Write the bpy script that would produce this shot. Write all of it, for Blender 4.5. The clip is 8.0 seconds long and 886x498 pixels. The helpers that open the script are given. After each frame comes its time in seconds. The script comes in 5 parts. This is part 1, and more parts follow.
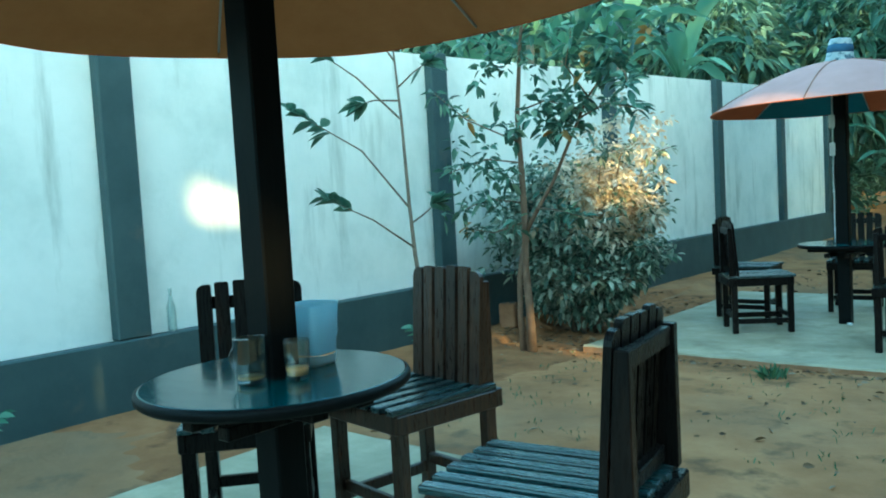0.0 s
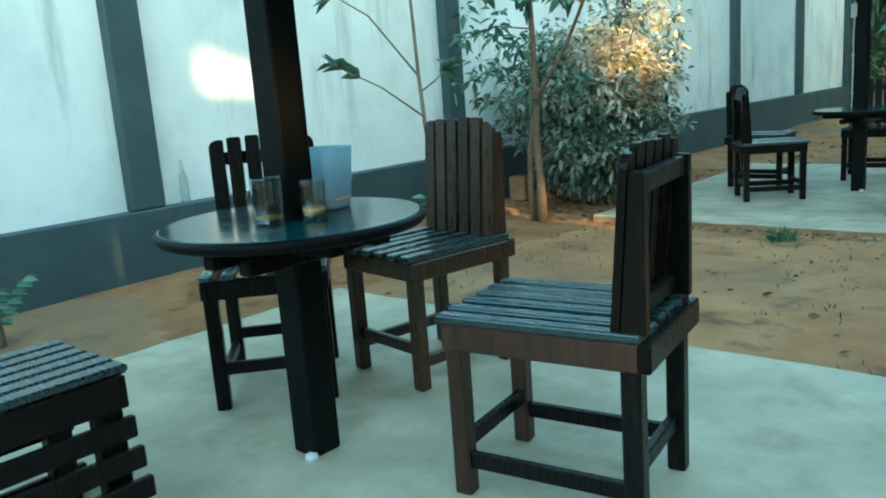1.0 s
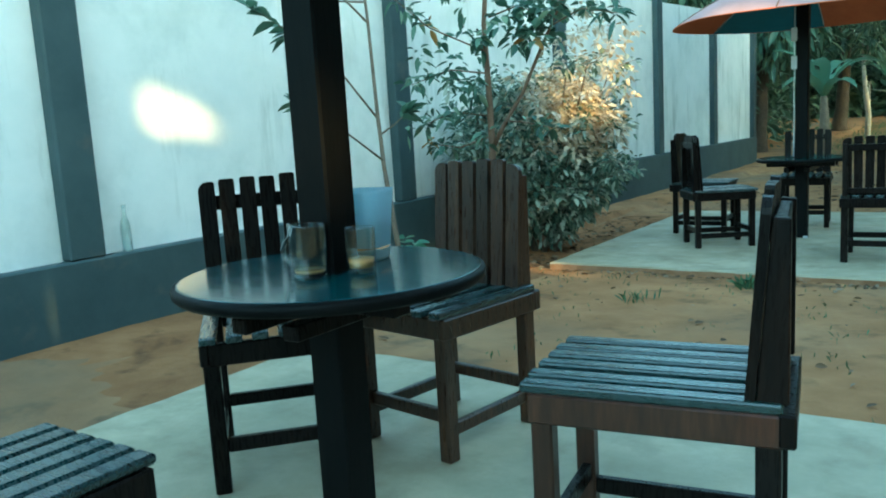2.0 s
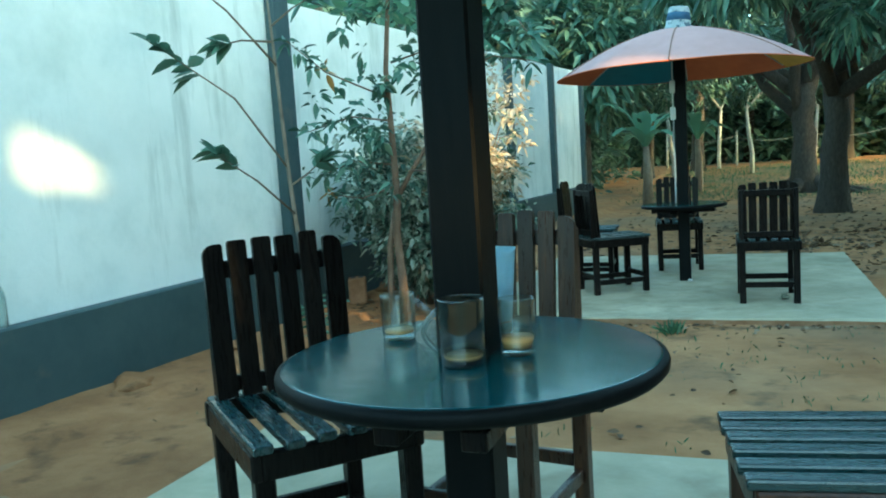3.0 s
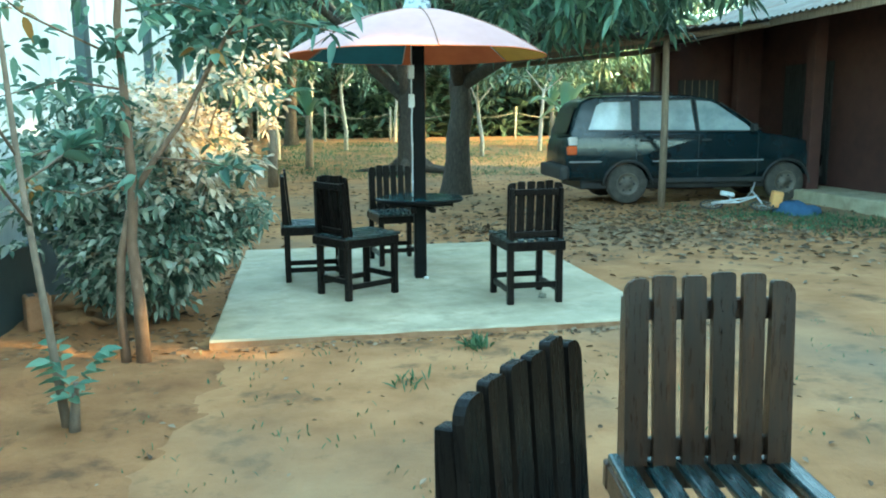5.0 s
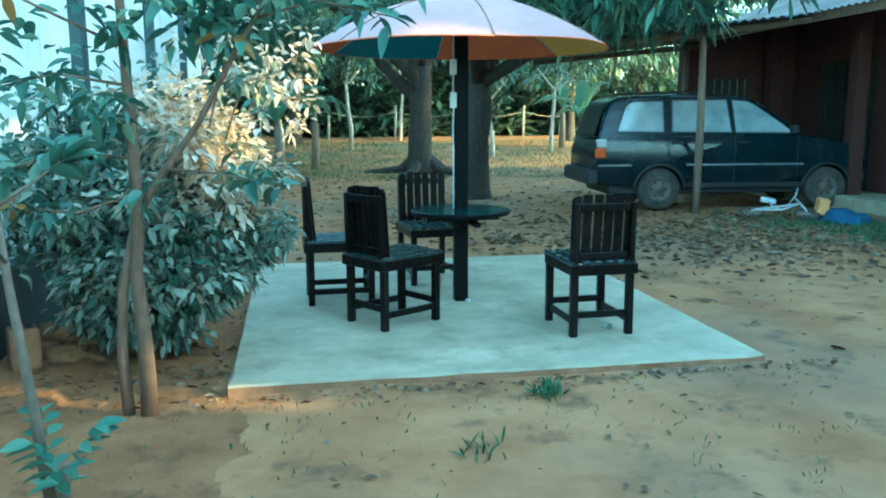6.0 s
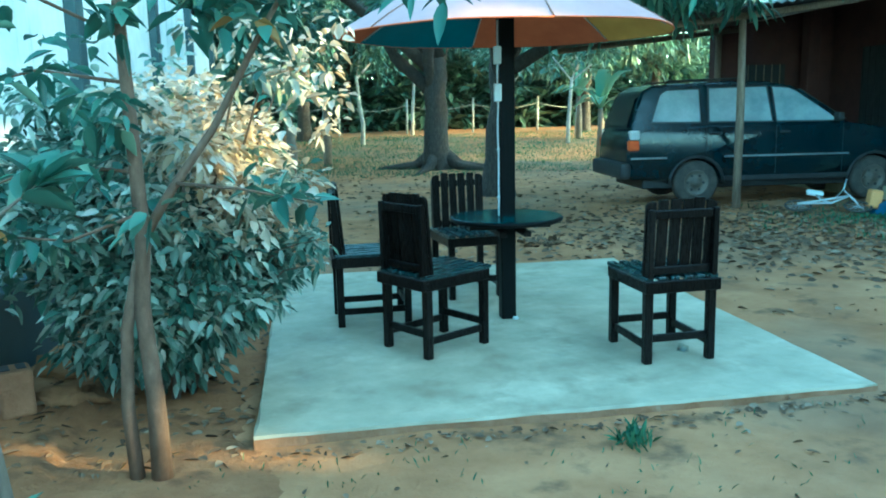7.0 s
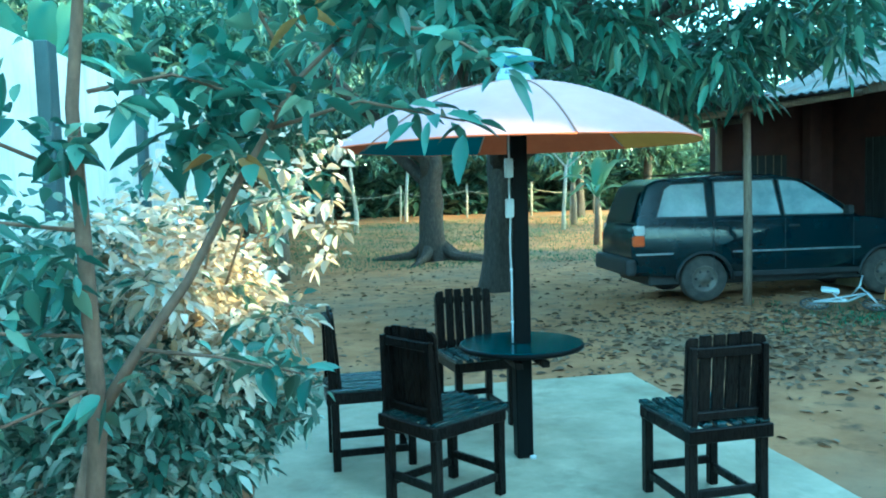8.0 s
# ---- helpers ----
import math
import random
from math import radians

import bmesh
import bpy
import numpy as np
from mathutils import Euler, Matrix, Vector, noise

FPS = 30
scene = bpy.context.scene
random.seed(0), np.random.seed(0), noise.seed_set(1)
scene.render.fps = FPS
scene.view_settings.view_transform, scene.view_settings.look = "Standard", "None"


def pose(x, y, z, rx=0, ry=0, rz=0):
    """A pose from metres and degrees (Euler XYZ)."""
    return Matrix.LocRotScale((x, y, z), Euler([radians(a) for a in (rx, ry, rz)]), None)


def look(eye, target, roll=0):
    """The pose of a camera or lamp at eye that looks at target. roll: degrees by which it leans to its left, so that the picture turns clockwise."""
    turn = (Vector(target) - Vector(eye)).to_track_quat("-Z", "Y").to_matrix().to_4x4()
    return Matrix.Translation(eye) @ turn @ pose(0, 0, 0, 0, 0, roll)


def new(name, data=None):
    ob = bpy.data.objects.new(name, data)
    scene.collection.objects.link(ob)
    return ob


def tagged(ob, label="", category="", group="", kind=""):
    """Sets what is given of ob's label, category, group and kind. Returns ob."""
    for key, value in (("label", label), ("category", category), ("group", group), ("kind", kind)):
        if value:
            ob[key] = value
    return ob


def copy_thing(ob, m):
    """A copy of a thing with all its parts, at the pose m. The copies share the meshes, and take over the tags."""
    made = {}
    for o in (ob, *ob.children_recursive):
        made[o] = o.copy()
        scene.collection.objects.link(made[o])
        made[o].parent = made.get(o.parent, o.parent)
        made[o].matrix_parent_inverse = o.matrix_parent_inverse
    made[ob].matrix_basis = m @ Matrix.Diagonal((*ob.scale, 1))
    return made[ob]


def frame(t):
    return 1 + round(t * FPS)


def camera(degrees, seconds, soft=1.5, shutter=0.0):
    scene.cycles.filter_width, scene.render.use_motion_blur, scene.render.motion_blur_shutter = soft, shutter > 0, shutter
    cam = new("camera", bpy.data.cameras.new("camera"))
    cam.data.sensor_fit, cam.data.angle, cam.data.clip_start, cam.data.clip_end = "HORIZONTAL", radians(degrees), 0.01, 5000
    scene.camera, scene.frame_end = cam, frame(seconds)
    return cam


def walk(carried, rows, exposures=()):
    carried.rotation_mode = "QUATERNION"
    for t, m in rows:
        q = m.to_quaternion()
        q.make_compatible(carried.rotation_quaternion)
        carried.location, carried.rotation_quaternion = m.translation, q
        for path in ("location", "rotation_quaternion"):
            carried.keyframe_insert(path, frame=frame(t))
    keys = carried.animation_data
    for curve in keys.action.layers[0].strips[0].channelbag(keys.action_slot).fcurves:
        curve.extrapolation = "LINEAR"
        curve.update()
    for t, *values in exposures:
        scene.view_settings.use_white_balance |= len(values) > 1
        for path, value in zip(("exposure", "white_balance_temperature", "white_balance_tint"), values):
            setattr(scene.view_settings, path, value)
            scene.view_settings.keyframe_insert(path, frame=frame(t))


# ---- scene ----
cam = camera(57.7, 8.0, soft=1.9)
PATH = [
    (0, (0.35, 1.585, 1.234), (-0.943, 3.106, 1.107), -3.3),
    (0.5, (0.358, 1.56, 1.152), (-0.952, 3.058, 0.95), -3.8),
    (1, (0.35, 1.548, 1.1), (-0.949, 3.015, 0.698), -4.2),
    (1.2, (0.345, 1.55, 1.1), (-0.95, 3.022, 0.704), -4.3),
    (2.3, (-0.403, 1.508, 1.092), (-1.428, 3.209, 0.853), -3.1),
    (2.5, (-0.544, 1.529, 1.108), (-1.505, 3.273, 0.92), -3.2),
    (2.7, (-0.727, 1.512, 1.115), (-1.596, 3.306, 0.951), -3.4),
    (3, (-1.009, 1.503, 1.13), (-1.723, 3.359, 0.921), -3.6),
    (3.5, (-1.474, 1.648, 1.142), (-1.899, 3.584, 0.862), -2.6),
    (4, (-1.955, 1.782, 1.173), (-1.971, 3.762, 0.892), -2.0),
    (4.5, (-2.31, 2.06, 1.255), (-2.056, 4.018, 0.938), -0.7),
    (4.7, (-2.47, 2.14, 1.29), (-2.151, 4.088, 0.969), -0.7),
    (5.8, (-2.835, 3.1, 1.357), (-2.481, 5.041, 1.028), -0.3),
    (6, (-2.86, 3.265, 1.354), (-2.514, 5.207, 1.026), -0.2),
    (6.5, (-2.905, 3.605, 1.347), (-2.593, 5.554, 1.026), -0.5),
    (6.8, (-2.955, 3.85, 1.348), (-2.639, 5.796, 1.01), -0.5),
    (7, (-2.978, 4.025, 1.377), (-2.655, 5.968, 1.031), -1.3),
    (7.2, (-2.968, 4.17, 1.44), (-2.657, 6.119, 1.119), -1.9),
    (7.5, (-2.94, 4.395, 1.521), (-2.639, 6.361, 1.314), -2.5),
    (7.6, (-2.94, 4.45, 1.54), (-2.634, 6.42, 1.384), -2.2),
    (8, (-2.967, 4.62, 1.603), (-2.616, 6.583, 1.454), -1.7),
]

EXPO = [(0.0, 2.99, 5850, -36), (1.0, 3.15, 6650, -27), (2.5, 3.02, 6200, -31), (3.5, 3.12, 6650, -27), (4.0, 3.37, 7150, -24), (4.5, 4.05, 7450, -21), (6.0, 3.62, 5250, -34), (7.0, 3.62, 4980, -39), (8.0, 3.81, 4800, -40)]
walk(cam, [(t, look(eye, target, roll)) for t, eye, target, roll in PATH], EXPO)

# ---------- world and sun ----------
SUN_DIR = Vector((-0.85, 0.30, -0.25)).normalized()      # way the sunlight travels
world = bpy.data.worlds.new("sky")
scene.world = world
world.use_nodes = True
wn = world.node_tree.nodes
sky = wn.new("ShaderNodeTexSky")
sky.sky_type = "NISHITA"
sky.sun_disc = False
sky.sun_elevation = math.asin(-SUN_DIR.z)
sky.sun_rotation = math.atan2(-SUN_DIR.x, -SUN_DIR.y)
sky.air_density, sky.dust_density, sky.ozone_density = 1.0, 1.2, 1.6
wn["Background"].inputs["Strength"].default_value = 0.15
world.node_tree.links.new(sky.outputs["Color"], wn["Background"].inputs["Color"])
sun = new("sun", bpy.data.lights.new("sun", "SUN"))
sun.data.energy, sun.data.angle, sun.data.color = 1.75, radians(1.1), (1.0, 0.60, 0.31)
sun.matrix_world = look((0, 0, 20), Vector((0, 0, 20)) + SUN_DIR)


# ---------- materials ----------
def ramp(nt, fac, stops):
    r = nt.nodes.new("ShaderNodeValToRGB")
    while len(r.color_ramp.elements) < len(stops):
        r.color_ramp.elements.new(0.5)
    for e, (p, c) in zip(r.color_ramp.elements, stops):
        e.position, e.color = p, (*c, 1)
    nt.links.new(fac, r.inputs["Fac"])
    return r.outputs["Color"]


def noise_tex(nt, scale, detail=4, rough=0.6, stretch=(1, 1, 1), coord="Object"):
    tc, mp, n = nt.nodes.new("ShaderNodeTexCoord"), nt.nodes.new("ShaderNodeMapping"), nt.nodes.new("ShaderNodeTexNoise")
    mp.inputs["Scale"].default_value = stretch
    nt.links.new(tc.outputs[coord], mp.inputs["Vector"])
    nt.links.new(mp.outputs["Vector"], n.inputs["Vector"])
    n.inputs["Scale"].default_value, n.inputs["Detail"].default_value, n.inputs["Roughness"].default_value = scale, detail, rough
    return n.outputs["Fac"]


def mix(nt, fac, a, b, mode="MIX"):
    m = nt.nodes.new("ShaderNodeMix")
    m.data_type, m.blend_type = "RGBA", mode
    for val, sock in ((fac, m.inputs[0]), (a, m.inputs[6]), (b, m.inputs[7])):
        if isinstance(val, bpy.types.NodeSocket):
            nt.links.new(val, sock)
        elif isinstance(val, tuple):
            sock.default_value = (*val, 1)
        else:
            sock.default_value = val
    return m.outputs[2]


def material(name, stops, scale=8, rough=0.6, stretch=(1, 1, 1), bump=0.2, bump_scale=60, metal=0.0, stain=None, vary=0.0, spec=0.5, rough_var=0.0, dist=0.01):
    """A surface whose colour runs over stops with noise; stain = (colour, scale, low, high) lays blotches over it."""
    m = bpy.data.materials.new(name)
    m.use_nodes = True
    nt = m.node_tree
    b = nt.nodes["Principled BSDF"]
    col = ramp(nt, noise_tex(nt, scale, 5, 0.65, stretch), stops)
    if stain:
        c, sc, lo, hi = stain[:4]
        f = ramp(nt, noise_tex(nt, sc, 6, 0.6, stain[4] if len(stain) > 4 else (1, 1, 1)), [(lo, (0, 0, 0)), (hi, (1, 1, 1))])
        col = mix(nt, f, col, c)
    if vary:
        info, hsv, mr = nt.nodes.new("ShaderNodeObjectInfo"), nt.nodes.new("ShaderNodeHueSaturation"), nt.nodes.new("ShaderNodeMapRange")
        nt.links.new(info.outputs["Random"], mr.inputs["Value"])
        mr.inputs["To Min"].default_value, mr.inputs["To Max"].default_value = 1 - vary, 1 + vary
        nt.links.new(mr.outputs["Result"], hsv.inputs["Value"])
        nt.links.new(col, hsv.inputs["Color"])
        col = hsv.outputs["Color"]
    nt.links.new(col, b.inputs["Base Color"])
    b.inputs["Roughness"].default_value, b.inputs["Metallic"].default_value = rough, metal
    b.inputs["Specular IOR Level"].default_value = spec
    if rough_var:
        mr = nt.nodes.new("ShaderNodeMapRange")
        nt.links.new(noise_tex(nt, scale * 2.3, 5, 0.7, stretch), mr.inputs["Value"])
        mr.inputs["From Min"].default_value, mr.inputs["From Max"].default_value = 0.3, 0.7
        mr.inputs["To Min"].default_value, mr.inputs["To Max"].default_value = rough - rough_var, rough + rough_var
        nt.links.new(mr.outputs["Result"], b.inputs["Roughness"])
    if bump:
        bp = nt.nodes.new("ShaderNodeBump")
        bp.inputs["Strength"].default_value, bp.inputs["Distance"].default_value = bump, dist
        nt.links.new(noise_tex(nt, bump_scale, 6, 0.7, stretch), bp.inputs["Height"])
        nt.links.new(bp.outputs["Normal"], b.inputs["Normal"])
    return m


def leaf_material(name, stops, rough=0.38, through_light=0.25):
    m = bpy.data.materials.new(name)
    m.use_nodes = True
    nt = m.node_tree
    b = nt.nodes["Principled BSDF"]
    geo = nt.nodes.new("ShaderNodeNewGeometry")
    col = ramp(nt, geo.outputs["Random Per Island"], stops)
    nt.links.new(col, b.inputs["Base Color"])
    b.inputs["Roughness"].default_value = rough
    tr, ad = nt.nodes.new("ShaderNodeBsdfTranslucent"), nt.nodes.new("ShaderNodeMixShader")
    nt.links.new(col, tr.inputs["Color"])
    ad.inputs["Fac"].default_value = through_light
    nt.links.new(b.outputs["BSDF"], ad.inputs[1])
    nt.links.new(tr.outputs["BSDF"], ad.inputs[2])
    nt.links.new(ad.outputs["Shader"], nt.nodes["Material Output"].inputs["Surface"])
    return m


def glass_material(name, colour, gloss=0.03, blur=0.0):
    """Thin clear glass: light goes straight through it, tinted, with a mirror gloss that grows at grazing angles."""
    m = bpy.data.materials.new(name)
    m.use_nodes = True
    nt = m.node_tree
    nt.nodes.remove(nt.nodes["Principled BSDF"])
    tr, gl, fr, mx = (nt.nodes.new(k) for k in ("ShaderNodeBsdfTransparent", "ShaderNodeBsdfGlossy", "ShaderNodeLayerWeight", "ShaderNodeMixShader"))
    tr.inputs["Color"].default_value = (*colour, 1)
    gl.inputs["Roughness"].default_value = gloss
    fr.inputs["Blend"].default_value = 0.5
    pw, ml = nt.nodes.new("ShaderNodeMath"), nt.nodes.new("ShaderNodeMath")
    pw.operation, ml.operation = "POWER", "MULTIPLY_ADD"
    pw.inputs[1].default_value, ml.inputs[1].default_value, ml.inputs[2].default_value = 2.5, 0.85, 0.10
    nt.links.new(fr.outputs["Facing"], pw.inputs[0])
    nt.links.new(pw.outputs[0], ml.inputs[0])
    nt.links.new(ml.outputs[0], mx.inputs["Fac"])
    nt.links.new(tr.outputs["BSDF"], mx.inputs[1])
    nt.links.new(gl.outputs["BSDF"], mx.inputs[2])
    nt.links.new(mx.outputs["Shader"], nt.nodes["Material Output"].inputs["Surface"])
    return m


M_SAND = material("sand", [(0.3, (0.255, 0.13, 0.060)), (0.5, (0.365, 0.192, 0.090)), (0.72, (0.47, 0.268, 0.132))], 1.6, 0.95, bump=0.6, bump_scale=14, stain=((0.13, 0.085, 0.05), 3.4, 0.55, 0.72), spec=0.1, dist=0.03)
M_CONC = material("concrete", [(0.3, (0.33, 0.295, 0.195)), (0.55, (0.45, 0.405, 0.280)), (0.75, (0.60, 0.54, 0.385))], 2.2, 0.62, bump=0.25, bump_scale=40, stain=((0.25, 0.21, 0.135), 3.2, 0.52, 0.80), rough_var=0.18)
M_CONC_EDGE = material("slab_edge", [(0.3, (0.24, 0.12, 0.055)), (0.6, (0.34, 0.20, 0.11)), (0.8, (0.44, 0.34, 0.24))], 6, 0.9, bump=0.6, bump_scale=25, dist=0.02)
M_WALL = material("limewash", [(0.3, (0.60, 0.655, 0.635)), (0.5, (0.735, 0.775, 0.755)), (0.7, (0.80, 0.83, 0.81))], 1.3, 0.8, bump=0.25, bump_scale=18, stain=((0.33, 0.38, 0.35), 2.4, 0.56, 0.84, (1, 1.8, 0.28)), spec=0.2)
M_DARKPAINT = material("dark_paint", [(0.3, (0.028, 0.055, 0.062)), (0.7, (0.052, 0.085, 0.092))], 2.5, 0.6, bump=0.25, bump_scale=30, stain=((0.10, 0.10, 0.09), 4.0, 0.62, 0.85))
M_WOOD = material("dark_varnished_wood", [(0.25, (0.005, 0.0045, 0.0045)), (0.55, (0.010, 0.008, 0.007)), (0.8, (0.019, 0.012, 0.008))], 6, 0.30, stretch=(9, 9, 1), bump=0.25, bump_scale=10, vary=0.35, rough_var=0.12, spec=0.12, dist=0.004)
# Dark wood; the teal in its colour stands for sky sheen on the seats.
M_WOODH = material("sky_sheen_seat_wood", [(0.25, (0.008, 0.024, 0.027)), (0.55, (0.014, 0.040, 0.044)), (0.8, (0.028, 0.054, 0.056))], 6, 0.28, stretch=(9, 1, 9), bump=0.12, bump_scale=10, vary=0.25, rough_var=0.12, spec=0.9, dist=0.004)
M_WOODB = material("worn_brown_wood", [(0.25, (0.018, 0.009, 0.005)), (0.55, (0.045, 0.020, 0.010)), (0.8, (0.11, 0.048, 0.02))], 6, 0.33, stretch=(9, 9, 1), bump=0.25, bump_scale=10, vary=0.3, rough_var=0.12, dist=0.004)
# Dark wood with warm low sunlight put into its reddish colour.
M_SUNLIT_WOOD = material("sunlit_reddish_wood", [(0.25, (0.022, 0.008, 0.004)), (0.55, (0.052, 0.019, 0.009)), (0.8, (0.095, 0.036, 0.017))], 6, 0.4, stretch=(9, 9, 1), bump=0.25, bump_scale=10, vary=0.2, rough_var=0.12, dist=0.004)
M_TABLE = material("dark_table_top", [(0.3, (0.005, 0.036, 0.043)), (0.7, (0.011, 0.056, 0.063))], 5, 0.14, stretch=(1, 7, 1), bump=0.04, bump_scale=12, rough_var=0.07, spec=0.36, stain=((0.010, 0.052, 0.058), 7, 0.56, 0.72), dist=0.002)
M_POST = material("black_post", [(0.3, (0.003, 0.004, 0.004)), (0.7, (0.006, 0.006, 0.006))], 5, 0.5, stretch=(8, 8, 1), bump=0.2, bump_scale=14, spec=0.10, dist=0.004)
M_CANVAS = material("white_canvas", [(0.3, (0.40, 0.225, 0.215)), (0.7, (0.46, 0.27, 0.26))], 4, 0.85, bump=0.1, bump_scale=200)
M_ORANGE = material("orange_canvas", [(0.3, (0.46, 0.10, 0.035)), (0.7, (0.58, 0.14, 0.05))], 4, 0.85, bump=0.1, bump_scale=200)
M_PIPING = material("brown_piping", [(0.3, (0.20, 0.11, 0.08)), (0.7, (0.28, 0.15, 0.11))], 4, 0.85, bump=0.1, bump_scale=200)
M_TAN = material("tan_canvas", [(0.3, (0.46, 0.18, 0.06)), (0.7, (0.56, 0.24, 0.09))], 4, 0.85, bump=0.1, bump_scale=200)
M_TEAL = material("teal_canvas", [(0.3, (0.02, 0.13, 0.19)), (0.7, (0.03, 0.18, 0.25))], 4, 0.85, bump=0.1, bump_scale=200)
M_YELLOW = material("yellow_canvas", [(0.3, (0.55, 0.30, 0.06)), (0.7, (0.65, 0.37, 0.08))], 4, 0.85, bump=0.1, bump_scale=200)
M_METAL = material("grey_metal", [(0.3, (0.35, 0.36, 0.36)), (0.7, (0.5, 0.5, 0.5))], 10, 0.4, metal=0.8, bump=0.05)
M_PLASTIC = material("white_plastic", [(0.3, (0.62, 0.65, 0.64)), (0.7, (0.72, 0.74, 0.73))], 10, 0.4, bump=0.0)
M_BARK = material("bark", [(0.3, (0.030, 0.025, 0.020)), (0.6, (0.070, 0.058, 0.046)), (0.8, (0.14, 0.12, 0.10))], 9, 0.9, stretch=(3, 3, 1), bump=1.0, bump_scale=11, dist=0.06)
M_BARKL = material("pale_bark", [(0.3, (0.12, 0.095, 0.07)), (0.6, (0.20, 0.16, 0.12)), (0.8, (0.29, 0.24, 0.19))], 9, 0.85, stretch=(2, 2, 1), bump=0.4, bump_scale=30, dist=0.01)
M_BARKW = material("warm_bark", [(0.3, (0.11, 0.070, 0.045)), (0.6, (0.19, 0.120, 0.078)), (0.8, (0.29, 0.20, 0.14))], 9, 0.85, stretch=(2, 2, 1), bump=0.5, bump_scale=26, dist=0.012)
M_LIME = material("limed_trunk", [(0.3, (0.22, 0.22, 0.20)), (0.7, (0.42, 0.43, 0.40))], 9, 0.85, bump=0.4, bump_scale=20)
M_LEAF = leaf_material("mango_leaf", [(0.0, (0.036, 0.086, 0.060)), (0.5, (0.085, 0.170, 0.120)), (0.85, (0.15, 0.26, 0.185)), (1.0, (0.25, 0.34, 0.22))])
M_LEAFD = leaf_material("dark_leaf", [(0.0, (0.034, 0.076, 0.055)), (0.6, (0.080, 0.155, 0.110)), (1.0, (0.18, 0.28, 0.20))])
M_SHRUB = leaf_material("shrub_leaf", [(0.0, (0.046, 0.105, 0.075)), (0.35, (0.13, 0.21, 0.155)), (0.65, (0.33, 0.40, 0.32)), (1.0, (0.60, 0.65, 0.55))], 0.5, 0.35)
# Pale leaves and blossom, with sunlight on the shrub's top put into the colour.
M_PALE_SUNLIT = leaf_material("pale_sunlit_leaf", [(0.0, (0.36, 0.27, 0.15)), (0.4, (0.68, 0.57, 0.42)), (1.0, (0.84, 0.79, 0.69))], 0.5, 0.4)
M_BANANA = leaf_material("banana_leaf", [(0.0, (0.07, 0.18, 0.12)), (1.0, (0.20, 0.36, 0.25))], 0.42, 0.35)
M_DRY = leaf_material("dry_leaf", [(0.0, (0.07, 0.045, 0.025)), (0.6, (0.17, 0.11, 0.06)), (1.0, (0.31, 0.24, 0.16))], 0.8, 0.1)
M_ORLEAF = leaf_material("orange_leaf", [(0.0, (0.30, 0.15, 0.04)), (1.0, (0.42, 0.27, 0.09))], 0.5)
M_GRASS = leaf_material("grass_blade", [(0.0, (0.04, 0.10, 0.05)), (1.0, (0.11, 0.20, 0.09))], 0.6)
M_CAR = material("dark_blue_paint", [(0.3, (0.003, 0.012, 0.016)), (0.7, (0.006, 0.019, 0.025))], 3, 0.17, bump=0.0, rough_var=0.08)
# Pale base colour stands for bright sky reflected in the car windows.
M_CARGLASS = material("sky_pale_glass", [(0.3, (0.20, 0.25, 0.26)), (0.55, (0.38, 0.43, 0.44)), (0.75, (0.54, 0.58, 0.59))], 1.6, 0.07, bump=0.0, spec=1.0)
M_REARGLASS = material("dark_rear_glass", [(0.3, (0.012, 0.015, 0.016)), (0.7, (0.03, 0.034, 0.035))], 2, 0.25, bump=0.0)
M_TYRE = material("dusty_tyre", [(0.3, (0.03, 0.028, 0.025)), (0.7, (0.09, 0.078, 0.065))], 8, 0.9, bump=0.3, bump_scale=40)
M_RIM = material("dusty_rim", [(0.3, (0.09, 0.078, 0.065)), (0.7, (0.17, 0.145, 0.12))], 8, 0.6, metal=0.3, bump=0.1)
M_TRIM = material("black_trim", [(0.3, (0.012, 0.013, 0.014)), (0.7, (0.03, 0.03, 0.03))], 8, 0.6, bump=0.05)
M_LAMP_R = material("red_lamp", [(0.3, (0.55, 0.08, 0.02)), (0.7, (0.65, 0.12, 0.03))], 8, 0.2, bump=0.0)
M_LAMP_W = material("clear_lamp", [(0.3, (0.5, 0.5, 0.48)), (0.7, (0.62, 0.6, 0.58))], 8, 0.2, bump=0.0)
M_BRICKRED = material("red_plaster", [(0.3, (0.045, 0.017, 0.014)), (0.7, (0.078, 0.028, 0.022))], 3, 0.85, bump=0.3, bump_scale=20, stain=((0.05, 0.03, 0.025), 3, 0.55, 0.8))
M_DOOR = material("dark_red_door", [(0.3, (0.09, 0.022, 0.014)), (0.7, (0.15, 0.04, 0.025))], 4, 0.5, stretch=(5, 5, 1), bump=0.2)
M_TIN = material("rusty_tin", [(0.3, (0.16, 0.125, 0.10)), (0.55, (0.25, 0.225, 0.19)), (0.8, (0.36, 0.335, 0.30))], 2.0, 0.55, metal=0.3, bump=0.2, stain=((0.22, 0.12, 0.07), 2.5, 0.5, 0.7))
M_TIMBER = material("weathered_timber", [(0.3, (0.14, 0.10, 0.07)), (0.7, (0.28, 0.21, 0.15))], 5, 0.85, stretch=(7, 7, 1), bump=0.4, bump_scale=14)
M_GLASS = glass_material("clear_glass", (0.93, 0.97, 0.96))
M_GLASSD = glass_material("smoky_glass", (0.72, 0.78, 0.78))
M_MILKY = material("milky_plastic", [(0.3, (0.60, 0.78, 0.86)), (0.7, (0.66, 0.84, 0.92))], 8, 0.35, bump=0.0)
_nt = M_MILKY.node_tree
_tr, _mx = _nt.nodes.new("ShaderNodeBsdfTranslucent"), _nt.nodes.new("ShaderNodeMixShader")
_tr.inputs["Color"].default_value = (0.72, 0.90, 0.97, 1)
